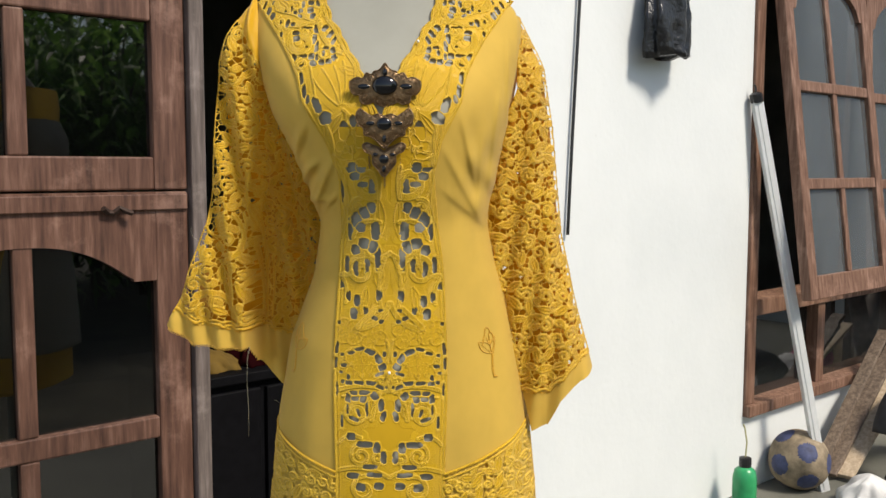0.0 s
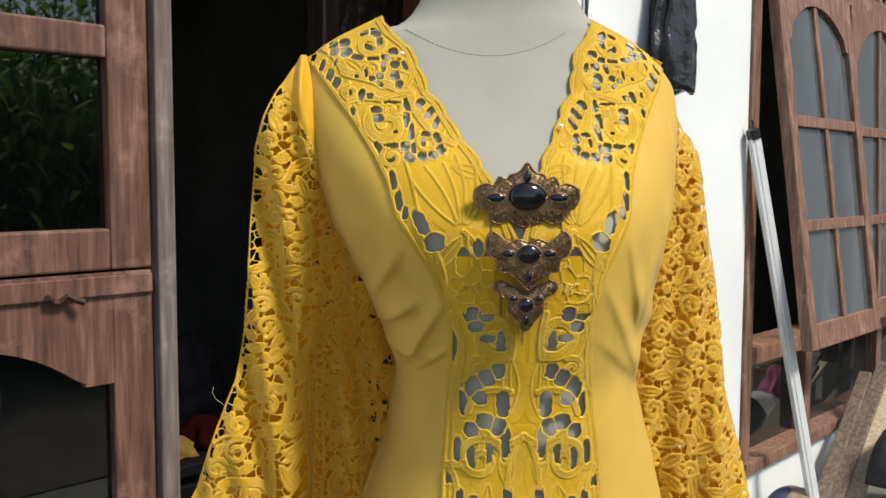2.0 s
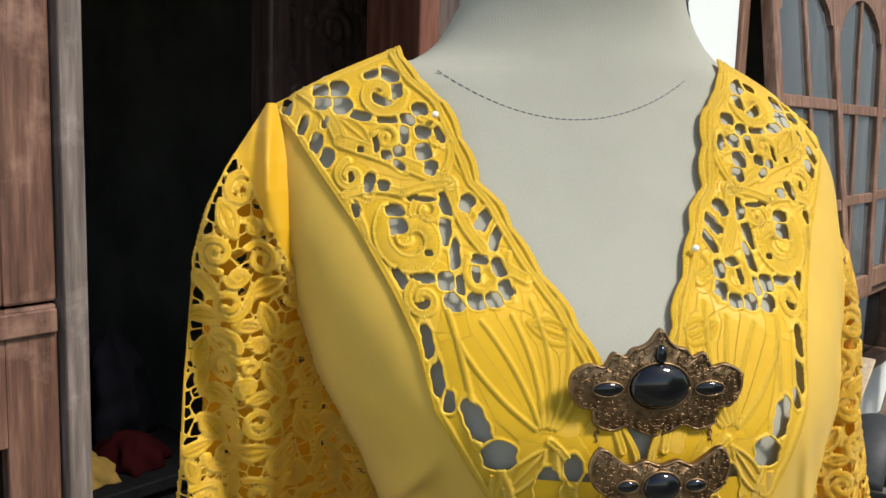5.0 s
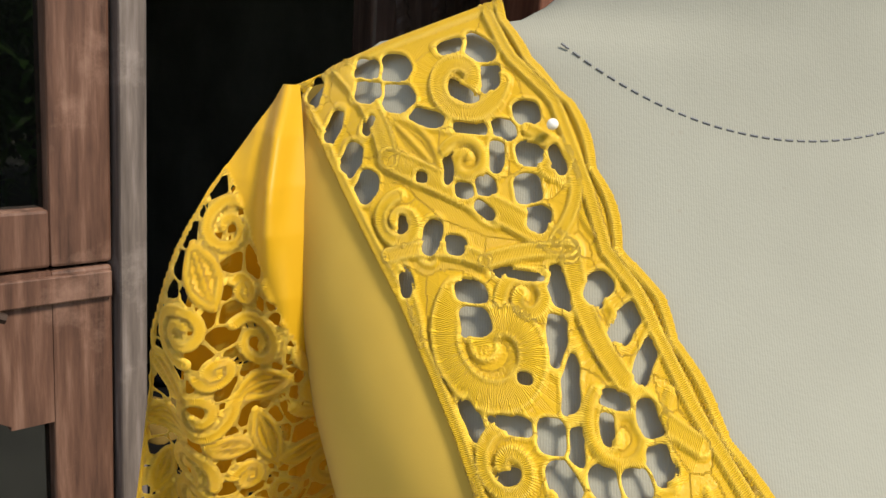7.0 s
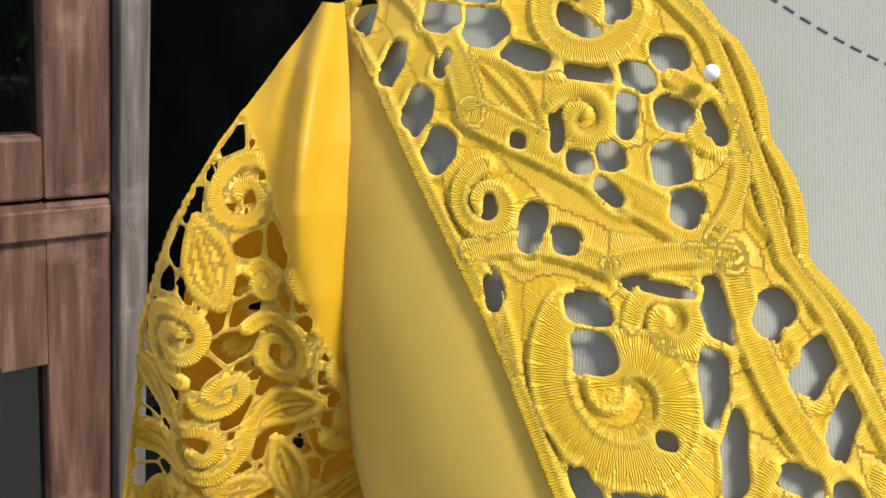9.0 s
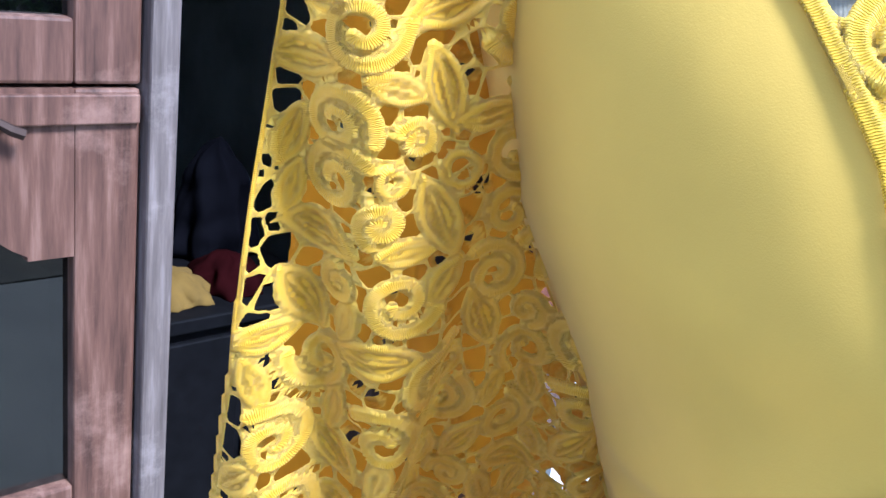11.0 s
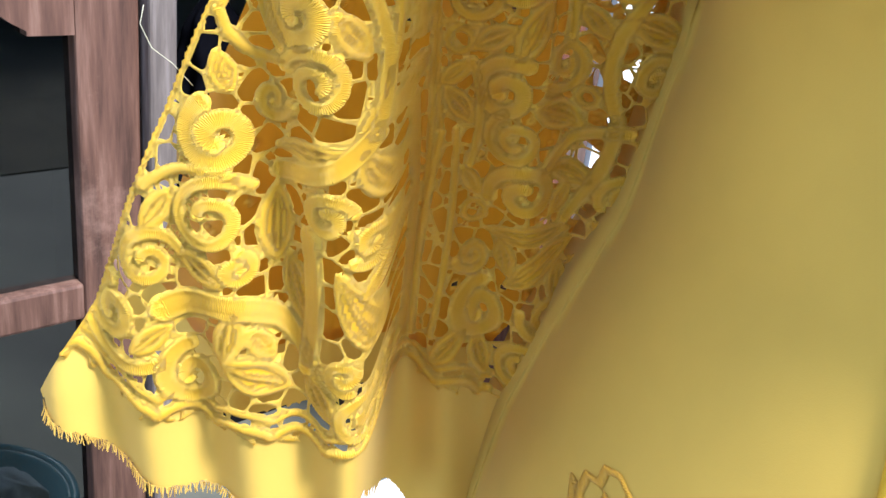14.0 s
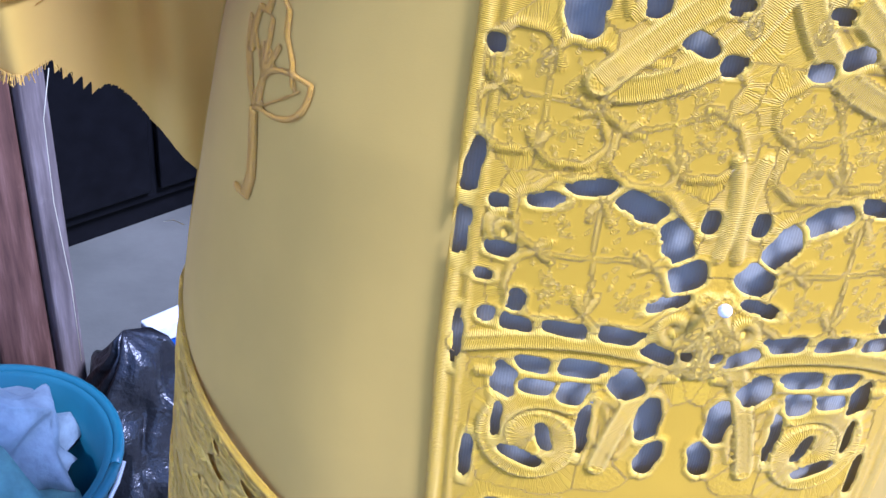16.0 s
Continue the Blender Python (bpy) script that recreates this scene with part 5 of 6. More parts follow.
def bud(side):
    """A small rosebud worked in satin stitch on the plain crepe."""
    P = lambda d: CX - d if side < 0 else CX + 0.009 + d
    lo, hi = sorted((P(0.088), P(0.134)))
    L = Lace(lo, hi, 0.955, 1.040, 0.0005)
    S = lambda pts, w: L.stroke([(P(d + 0.0008), z - 0.0065) for d, z in pts], w, lift=0.6)
    S([(0.120, 0.9720), (0.1172, 0.9725), (0.1152, 0.980), (0.1148, 0.990), (0.1148, 0.998)], 0.0013)
    bloom = [(0.116, 1.013), (0.1153, 1.019), (0.1138, 1.0238), (0.1112, 1.0248), (0.1098, 1.0295), (0.107, 1.031), (0.1048, 1.0285), (0.1053, 1.023), (0.1035, 1.018), (0.1030, 1.012)]
    S(bloom, 0.0008)
    S([(0.1140, 0.999), (0.1120, 1.008), (0.1098, 1.0235)], 0.0007)
    S([(0.1110, 1.011), (0.1072, 1.019)], 0.0006)
    S([(0.1115, 1.010), (0.1118, 1.0165)], 0.0008)
    for base, tip, bow in (((0.1148, 0.998), (0.1170, 1.0195), (0.16, -0.06)), ((0.1138, 1.000), (0.0978, 1.0150), (0.20, -0.26))):
        for b in bow:
            S(curve_pts(base, tip, b), 0.0007)
        S([base, (base[0] + 0.8 * (tip[0] - base[0]), base[1] + 0.8 * (tip[1] - base[1]))], 0.0003)
    L.sheet("embroidered_bud", lambda xx, zz: front(xx, zz) - 0.0033 + crepe_wrinkle(xx, zz, side), M_BUD, kebaya, "small golden embroidered rosebud")


bud(-1)
bud(1)

M_PEARL = plain("pearl", (0.85, 0.82, 0.76), 0.15, vary=0.03)
for px, pz in ((-0.1506, 1.4219), (-0.0251, 1.3602), (-0.0564, 0.9794)):
    bm = bmesh.new()
    bmesh.ops.create_uvsphere(bm, u_segments=12, v_segments=8, radius=0.0018, matrix=Matrix.Translation((px, float(front(px, pz)) - 0.0095, pz)))
    part("pearl", bm, M_PEARL, kebaya, "tiny white pearl bead", smooth=True)


M_THREAD = plain("pale_thread", (0.5, 0.46, 0.32), 0.8, vary=0.05)


def loose_threads():
    for pts in (((-0.239, 1.127, 0.991), (-0.242, 1.125, 0.975), (-0.243, 1.126, 0.945), (-0.242, 1.128, 0.91), (-0.243, 1.13, 0.875)),
                ((-0.300, 1.140, 1.118), (-0.305, 1.138, 1.124), (-0.310, 1.136, 1.128), (-0.313, 1.136, 1.134), (-0.312, 1.136, 1.139)),
                ((-0.213, 1.18, 0.905), (-0.216, 1.175, 0.91), (-0.219, 1.172, 0.911))):
        bm = bmesh.new()
        tube(bm, pts, 0.00014, 5)
        part("loose_thread", bm, M_THREAD, kebaya, "pale loose thread", smooth=True)
    # frayed ends of the left hem
    bm = bmesh.new()
    rng = random.Random(5)
    for i in range(330):
        x = -0.345 + 0.104 * i / 330
        z = float(np.interp(x, [q[0] for q in LEFT_HEM], [q[2] for q in LEFT_HEM]))
        y = float(sleeve_left_depth(x, z))
        ln = 0.0016 + 0.0026 * rng.random()
        p = Vector((x, y, z + 0.001))
        tube(bm, [p, p + Vector((rng.uniform(-0.0009, 0.0009), rng.uniform(-0.001, 0.0005), -ln))], 0.00016, 3)
    ob = part("fray", bm, M_CREPE, kebaya, "short frayed threads along the cut hem")
    tagged(ob, kind="stuff")


loose_threads()

# ---- the brooches ----
M_BRASS = plain("tarnished_brass", (0.23, 0.145, 0.075), 0.38, 0.85, 0.35, 260.0, 0.35, 0.0006)
M_ONYX = plain("black_onyx", (0.006, 0.006, 0.007), 0.06, vary=0.0)


def brooch(name, cx, cz, half, gem, drops, label):
    """A lobed brass plate with filigree scrolls and polished black stones; half is its right outline from top to foot."""
    y0 = float(front(cx, cz)) - 0.012
    b = empty(name, (cx, y0, cz))
    half = [(0.97 * x, 1.14 * z) for x, z in half]
    pts = [(x, z) for x, z in half] + [(-x, z) for x, z in half[::-1][1:-1]]
    n = len(pts)
    ring = []
    for i in range(n):
        p0, p1, p2, p3 = (np.array(pts[(i + k - 1) % n]) for k in range(4))
        for t in np.linspace(0, 1, 7)[:-1]:
            ring.append(0.5 * ((2 * p1) + (p2 - p0) * t + (2 * p0 - 5 * p1 + 4 * p2 - p3) * t ** 2 + (3 * p1 - p0 - 3 * p2 + p3) * t ** 3))
    bm = bmesh.new()
    rows = []
    for s, y in ((0.96, 0.002), (1.0, 0.0012), (1.0, -0.0006), (0.97, -0.0013), (0.5, -0.0026), (0.02, -0.003)):
        rows.append([(p[0] * s, y, p[1] * s) for p in ring])
    loft(bm, rows)
    plate = part("plate", bm, M_BRASS, b, smooth=True)
    bm = bmesh.new()
    tube(bm, [(p[0] * 0.965, -0.0016, p[1] * 0.965) for p in ring + ring[:1]], 0.0006, 6)
    part("rim", bm, M_BRASS, b, smooth=True)
    bm = bmesh.new()
    rng = random.Random(len(name) + int(cz * 1000))
    poly = [(p[0], p[1]) for p in ring]

    def inside(x, z):
        hit = False
        for (xa, za), (xb, zb) in zip(poly, poly[1:] + poly[:1]):
            if (za > z) != (zb > z) and x < (xb - xa) * (z - za) / (zb - za) + xa:
                hit = not hit
        return hit

    made = []
    for _ in range(2600):
        x, z = rng.uniform(0, 0.042), rng.uniform(-0.03, 0.03)
        r = rng.choice((0.0013, 0.0018, 0.0024))
        if all(inside(x + r * math.cos(a), z + r * math.sin(a)) for a in np.linspace(0, 6.28, 8)) and all(math.hypot(x - q[0], z - q[1]) > (r + q[2]) * 0.93 for q in made):
            made.append((x, z, r))
            a0, d = rng.uniform(0, 6.28), rng.choice((-1, 1))
            for s in (1, -1):
                tube(bm, [(s * (x + r * (1 - 0.75 * k) * math.cos(a0 + d * 8 * k)), -0.0026, z + r * (1 - 0.75 * k) * math.sin(a0 + d * 8 * k)) for k in np.linspace(0, 1, 10)], 0.0003, 4)
    part("filigree", bm, M_BRASS, b, "fine brass scroll wire", smooth=True)
    for gx, gz, rx, rz in [(0, gem[0], gem[1], gem[2])] + list(drops):
        for s in ((1, -1) if gx else (1,)):
            bm = bmesh.new()
            bmesh.ops.create_uvsphere(bm, u_segments=24, v_segments=14, radius=1.0, matrix=Matrix.Translation((s * gx, -0.003, gz)) @ Matrix.Diagonal((rx, max(0.0018, 0.55 * min(rx, rz)), rz, 1)))
            stone = part("stone", bm, M_ONYX, b, "polished black oval stone", smooth=True)
            bm = bmesh.new()
            tube(bm, [(s * gx + rx * 1.04 * math.cos(a), -0.0034, gz + rz * 1.04 * math.sin(a)) for a in np.linspace(0, 2 * math.pi, 26)], 0.0005, 5)
            part("setting", bm, M_BRASS, b, smooth=True)
    tagged(b, label, "brooch", group="brooch set")
    return b


TOP_HALF = [(0.0, 0.0235), (0.0050, 0.0185), (0.0085, 0.0165), (0.0130, 0.0155), (0.0165, 0.0125), (0.0220, 0.0140), (0.0265, 0.0085), (0.0330, 0.0095), (0.0405, 0.0060),
            (0.0415, -0.0010), (0.0370, -0.0075), (0.0305, -0.0085), (0.0290, -0.0150), (0.0215, -0.0175), (0.0140, -0.0155), (0.0080, -0.0180), (0.0, -0.0200)]
MID_HALF = [(0.0, 0.0085), (0.0080, 0.0105), (0.0150, 0.0085), (0.0220, 0.0120), (0.0290, 0.0155), (0.0335, 0.0085), (0.0310, 0.0000), (0.0250, -0.0040), (0.0235, -0.0105), (0.0160, -0.0125),
            (0.0085, -0.0170), (0.0, -0.0235)]
LOW_HALF = [(0.0, 0.0085), (0.0060, 0.0120), (0.0130, 0.0140), (0.0200, 0.0165), (0.0255, 0.0135), (0.0225, 0.0075), (0.0145, 0.0040), (0.0135, -0.0045), (0.0075, -0.0110), (0.0, -0.0180)]
brooch("brooch", -0.0595, 1.304, TOP_HALF, (0.001, 0.0138, 0.0105), [(0.0235, 0.0, 0.0068, 0.0032), (0.0002, 0.0168, 0.0034, 0.0045), (0.0002, -0.0135, 0.0026, 0.0032)][:1] , "large tarnished brass filigree brooch with black stones")
brooch("brooch", -0.0595, 1.262, MID_HALF, (0.0005, 0.0085, 0.0068), [(0.0155, 0.001, 0.0048, 0.0027)], "tarnished brass winged brooch with black oval stones")
brooch("brooch", -0.0605, 1.224, LOW_HALF, (0.0, 0.0056, 0.0052), [(0.0095, 0.005, 0.0033, 0.0022)], "small tarnished brass brooch with dangling chain")
for ob, (z, r) in zip([o for o in scene.objects if o.get("category") == "brooch"], ((0.0155, 0.0036), (-0.0155, 0.0032), (-0.011, 0.003))):
    bm = bmesh.new()
    bmesh.ops.create_uvsphere(bm, u_segments=16, v_segments=10, radius=1.0, matrix=Matrix.Translation((0, -0.003, z)) @ Matrix.Diagonal((r * 0.75, 0.0022, r * 1.25, 1)))
    part("drop_stone", bm, M_ONYX, ob, "small black drop stone", smooth=True)


def chain(a, b, parent):
    n = max(2, int((Vector(a) - Vector(b)).length / 0.0022))
    for i in range(n):
        p = Vector(a).lerp(Vector(b), (i + 0.5) / n)
        bm = bmesh.new()
        turn = Matrix.Rotation(radians(90 * (i % 2)), 4, "Z")
        tube(bm, [p - parent.location + turn @ Vector((0.0010 * math.cos(k), 0, 0.0016 * math.sin(k))) for k in np.linspace(0, 2 * math.pi, 11)], 0.00032, 5)
        part("chain_link", bm, M_BRASS, parent, smooth=True)


_b = [o for o in scene.objects if o.get("category") == "brooch"]
_y = _b[0].location.y
for s in (-1, 1):
    chain((-0.0595 + s * 0.026, _y, 1.288), (-0.0595 + s * 0.027, _y, 1.277), _b[0])
    chain((-0.0595 + s * 0.017, _y + 0.002, 1.250), (-0.0605 + s * 0.017, _y + 0.004, 1.239), _b[1])
    chain((-0.0605 + s * 0.0175, _y + 0.004, 1.232), (-0.0605 + s * 0.0175, _y + 0.006, 1.214), _b[2])
chain((-0.0605, _y + 0.004, 1.206), (-0.0610, _y + 0.006, 1.192), _b[2])

# ---- things on and by the wall ----
M_BLACKBAG = plain("black_plastic", (0.012, 0.012, 0.013), 0.28, vary=0.3, scale=12.0, bump=0.5, dist=0.01)
M_ALU = plain("white_aluminium", (0.70, 0.71, 0.70), 0.35, 0.2, 0.05, 20.0)


def crumple(bm, amp, scale, seed=0.0):
    for v in bm.verts:
        p = v.co * scale + Vector((seed, seed * 1.7, 0))
        v.co += amp * Vector((noise.noise(p), noise.noise(p + Vector((7, 0, 3))), 0.6 * noise.noise(p + Vector((0, 9, 5)))))


def hanging_bag():
    bm = bmesh.new()
    rings = []
    for i, z in enumerate(np.linspace(1.565, 2.25, 40)):
        k = (z - 1.565) / 0.685
        a = 0.095 - 0.035 * k + 0.012 * math.sin(9 * k)
        ring = []
        for j in range(40):
            th = 2 * math.pi * j / 40
            r = 0.9 + 0.30 * abs(math.sin(3.5 * th + 1.2 * k)) - 0.16 * abs(math.cos(5.5 * th - 2 * k))
            ring.append(at_wall(1.885 + a * r * math.cos(th), -0.055 + 0.045 * r * math.sin(th), z + 0.012 * math.cos(3 * th) * (1 - k)))
        rings.append(ring)
    loft(bm, rings)
    crumple(bm, 0.010, 24)
    tagged(part("plastic_bag", bm, M_BLACKBAG, smooth=True), "crumpled shiny black plastic bag hanging on the wall", "bag")
    bm = bmesh.new()
    tube(bm, [at_wall(1.525 + 0.004 * math.sin(4 * z) - 0.045 * max(0, 2.0 - z) ** 1.2, -0.012, z) for z in np.linspace(2.7, 1.02, 40)], 0.005, 8)
    tagged(part("cable", bm, plain("black_rubber", (0.012, 0.012, 0.012), 0.5), smooth=True), "thin black cable hanging down the white wall", "cable")


hanging_bag()


def prop_pole():
    top, foot = at_wall(2.462, -0.03, 1.475), at_wall(2.745, -0.20, 0.0)
    e = empty("aluminium_pole", foot)
    d = (top - foot)
    m = d.to_track_quat("Z", "X").to_matrix().to_4x4()
    bm = bmesh.new()
    box(bm, (-0.019, -0.012, 0.0), (0.019, 0.012, d.length), m, 0.002)
    box(bm, (-0.006, -0.014, 0.01), (0.006, 0.0, d.length - 0.01), m, 0.001)
    part("profile", bm, M_ALU, e)
    bm = bmesh.new()
    lathe(bm, [(0.006, d.length - 0.03), (0.022, d.length - 0.025), (0.023, d.length + 0.004), (0.012, d.length + 0.012)], 10, m)
    tube(bm, [m @ Vector((0.005 * math.sin(k), 0.0, d.length + 0.01 + 0.01 * k)) for k in range(4)], 0.004, 6)
    part("tied_end", bm, M_BLACKBAG, e, "black tape wound round the end")
    tagged(e, "white aluminium pole leaning against the window frame", "pole")


prop_pole()


def old_ball():
    e = empty("old_ball", at_wall(2.70, -0.12, 0.0))
    c = Vector((0, 0, 0.112))
    M1 = plain("worn_beige_leather", (0.22, 0.17, 0.11), 0.8, vary=0.45, scale=25, bump=0.4, dist=0.003)
    M2 = plain("faded_blue_leather", (0.045, 0.055, 0.12), 0.7, vary=0.4, scale=30, bump=0.3, dist=0.002)
    for k, mat in ((0, M1), (1, M2)):
        bm = bmesh.new()
        bmesh.ops.create_icosphere(bm, subdivisions=5, radius=0.113 + 0.0007 * k)
        keep = []
        for f in bm.faces:
            n = f.calc_center_median().normalized()
            v = max(abs(n.x * 0.53 + n.z * 0.85), abs(n.x * 0.53 - n.z * 0.85), abs(n.y * 0.53 + n.x * 0.85), abs(n.y * 0.53 - n.x * 0.85), abs(n.z * 0.53 + n.y * 0.85), abs(n.z * 0.53 - n.y * 0.85))
            if (v < 0.945) == (k == 0):
                keep.append(f)
        bmesh.ops.delete(bm, geom=[f for f in bm.faces if f not in set(keep)], context="FACES")
        crumple(bm, 0.008, 9)
        bmesh.ops.translate(bm, vec=c, verts=bm.verts[:])
        part("leather_panels", bm, mat, e, smooth=True)
    tagged(e, "worn dirty beige and blue leather ball", "ball")


old_ball()


def bottle():
    e = empty("green_bottle", at_wall(2.33, -0.11, 0.0))
    bm = bmesh.new()
    lathe(bm, [(0.038, 0.0), (0.042, 0.01), (0.042, 0.12), (0.036, 0.15), (0.018, 0.165)], 20)
    part("body", bm, plain("green_plastic", (0.02, 0.28, 0.10), 0.3), e, smooth=True)
    bm = bmesh.new()
    lathe(bm, [(0.021, 0.163), (0.022, 0.175), (0.021, 0.195), (0.012, 0.198)], 16)
    part("cap", bm, M_BLACKBAG, e)
    bm = bmesh.new()
    tube(bm, [(0.0, 0, 0.19), (0.004, 0, 0.25), (-0.004, 0.0, 0.30), (-0.010, 0, 0.315)], 0.003, 6)
    part("straw", bm, plain("dry_straw", (0.42, 0.40, 0.22), 0.7), e)
    tagged(e, "small green bottle with black cap and straw", "bottle")


bottle()


def heap(name, u, w, ru, rw, h, mat, seed, label, category, z0=0.0, folds=7, group="", rough=0.18):
    """A slumped heap of cloth or plastic with folds."""
    bm = bmesh.new()
    rings = []
    for i in range(22):
        k = i / 21
        r = math.cos(k * math.pi / 2) ** 0.55 if k < 1 else 0.02
        ring = []
        for j in range(48):
            th = 2 * math.pi * j / 48
            f = 1 + (0.10 * math.cos(folds * th + 3 * k + seed) + 0.06 * math.cos((folds + 5) * th - 5 * k)) * (1 - 0.4 * k)
            ring.append(at_wall(u + ru * max(r, 0.02) * f * math.cos(th), w + rw * max(r, 0.02) * f * math.sin(th), z0 + h * k))
        rings.append(ring)
    loft(bm, rings)
    crumple(bm, rough * min(ru, rw, h), 1.6 / min(ru, rw, h), seed)
    for v in bm.verts:
        v.co.z = max(v.co.z, z0)
    ob = part(name, bm, mat, smooth=True)
    return tagged(ob, label, category, group)


M_WHITECLOTH = plain("grey_white_cloth", (0.55, 0.54, 0.52), 0.8, vary=0.25, scale=14, bump=0.3, dist=0.004)
M_PINK = plain("pink_cloth", (0.42, 0.09, 0.19), 0.8, vary=0.2, scale=20, bump=0.3, dist=0.003)
M_DARKCLOTH = plain("dark_cloth", (0.02, 0.022, 0.028), 0.75, vary=0.4, scale=18, bump=0.3, dist=0.003)
M_TEAL = plain("teal_plastic", (0.035, 0.15, 0.19), 0.35, vary=0.06)
M_MINT = plain("mint_towel", (0.16, 0.30, 0.26), 0.9, vary=0.25, scale=40, bump=0.5, dist=0.003)
M_CARD = plain("cardboard", (0.42, 0.31, 0.20), 0.85, vary=0.2, scale=9, bump=0.2, dist=0.002)
M_PLANK = old_wood("grey_plank", (0.07, 0.05, 0.035), (0.15, 0.11, 0.08), (0.26, 0.20, 0.15))
M_PALE = old_wood("pale_plank", (0.32, 0.24, 0.16), (0.46, 0.36, 0.25), (0.58, 0.48, 0.35))

heap("cloth_heap", 3.40, -0.58, 0.30, 0.16, 0.20, M_WHITECLOTH, 1.0, "heap of grey-white cloth on the floor", "cloth")
heap("plastic_sack", 3.85, -0.44, 0.24, 0.18, 0.27, M_WHITECLOTH, 2.3, "crumpled white plastic sack in the junk pile", "sack")
heap("pink_cloth", 4.20, -0.50, 0.18, 0.12, 0.34, M_PINK, 3.1, "pink cloth draped on the junk pile", "cloth")
heap("dark_cloth", 2.98, -0.46, 0.15, 0.12, 0.12, M_DARKCLOTH, 4.4, "dark blue cloth beside the old ball", "cloth")
heap("white_bundle", 4.55, -0.42, 0.17, 0.14, 0.34, M_WHITECLOTH, 5.2, "white bundle tied on top of a dark stand", "bundle", 0.74)
heap("rag", 2.72, -0.38, 0.13, 0.10, 0.11, M_WHITECLOTH, 6.6, "pale rag by the foot of the pole", "cloth")


def seat_shell():
    """A black plastic seat lying on its side."""
    bm = bmesh.new()
    rings = []
    for k in np.linspace(-0.4, 2.9, 26):
        c = Vector((3.28 + 0.22 * math.cos(k), -0.32, 0.125 + 0.21 * math.sin(k)))
        out = Vector((math.cos(k), 0, math.sin(k)))
        rings.append([WALL @ (c + out * (0.045 * math.cos(a)) + Vector((0, 0.09 * math.sin(a), 0))) for a in np.linspace(0, 2 * math.pi, 18)[:-1]])
    loft(bm, rings)
    tagged(part("vinyl_chair", bm, plain("black_vinyl", (0.02, 0.021, 0.024), 0.62, vary=0.35), smooth=True), "curved black vinyl seat lying in the junk pile", "seat")


seat_shell()


def planks():
    for u0, w0, u1, w1, z1, wd, mat, lab in ((2.90, -0.19, 3.78, -0.13, 0.47, 0.09, M_PALE, "pale wooden board leaning on the window sill"), (2.88, -0.15, 3.66, -0.10, 0.53, 0.06, M_PLANK, "thin grey plank leaning on the window sill"),
                                             (2.86, -0.11, 3.54, -0.06, 0.50, 0.05, M_PLANK, "thin grey plank leaning on the window sill"), (3.62, -0.22, 4.75, -0.1, 0.58, 0.03, M_PLANK, "narrow grey stick lying over the junk")):
        a, b = at_wall(u0, w0, 0.02), at_wall(u1, w1, z1)
        m = Matrix.Translation(a) @ (b - a).to_track_quat("Z", "Y").to_matrix().to_4x4()
        bm = bmesh.new()
        box(bm, (-wd / 2, -0.009, 0), (wd / 2, 0.009, (b - a).length), m, 0.003)
        tagged(part("plank", bm, mat), lab, "plank", "leaning planks")
    bm = bmesh.new()
    for (p, q) in (((4.42, -0.24, 0.0), (4.02, -0.20, 0.60)), ((4.20, -0.22, 0.34), (4.35, -0.20, 0.62))):
        pts = [at_wall(*(np.array(p) + (np.array(q) - np.array(p)) * k)) + 0.012 * noise.noise_vector(Vector((k * 3, p[0], 0))) for k in np.linspace(0, 1, 12)]
        tube(bm, pts, [0.055 - 0.015 * k / 12 for k in range(12)], 12)
    tagged(part("log", bm, plain("grey_bark", (0.16, 0.13, 0.11), 0.9, vary=0.5, scale=30, bump=0.6, dist=0.01), smooth=True), "grey forked log standing against the wall", "log")
    e = empty("dark_stand", at_wall(4.55, -0.42, 0))
    for du, dw in ((-0.13, -0.1), (0.13, -0.1), (-0.13, 0.1), (0.13, 0.1)):
        bm = bmesh.new()
        box(bm, (du - 0.025, dw - 0.025, 0), (du + 0.025, dw + 0.025, 0.70), WALL.to_3x3().to_4x4(), 0.004)
        part("leg", bm, M_PLANK, e)
    bm = bmesh.new()
    box(bm, (-0.17, -0.14, 0.70), (0.17, 0.14, 0.74), WALL.to_3x3().to_4x4(), 0.004)
    part("top", bm, M_PLANK, e)
    tagged(e, "dark rough wooden stand beside the porch wall", "stand")
    # a carton lying open beside the boards
    c = empty("cardboard_box", at_wall(4.85, -0.75, 0))
    R = WALL.to_3x3().to_4x4()
    for lo, hi in (((-0.16, -0.11, 0.0), (0.16, -0.105, 0.2)), ((-0.16, 0.105, 0.0), (0.16, 0.11, 0.2)), ((-0.16, -0.105, 0.0), (-0.155, 0.105, 0.2)), ((0.155, -0.105, 0.0), (0.16, 0.105, 0.2)), ((-0.155, -0.105, 0.0), (0.155, 0.105, 0.004))):
        bm = bmesh.new()
        box(bm, lo, hi, R)
        part("side", bm, M_CARD, c)
    tagged(c, "open brown cardboard box beside the junk", "box")


planks()


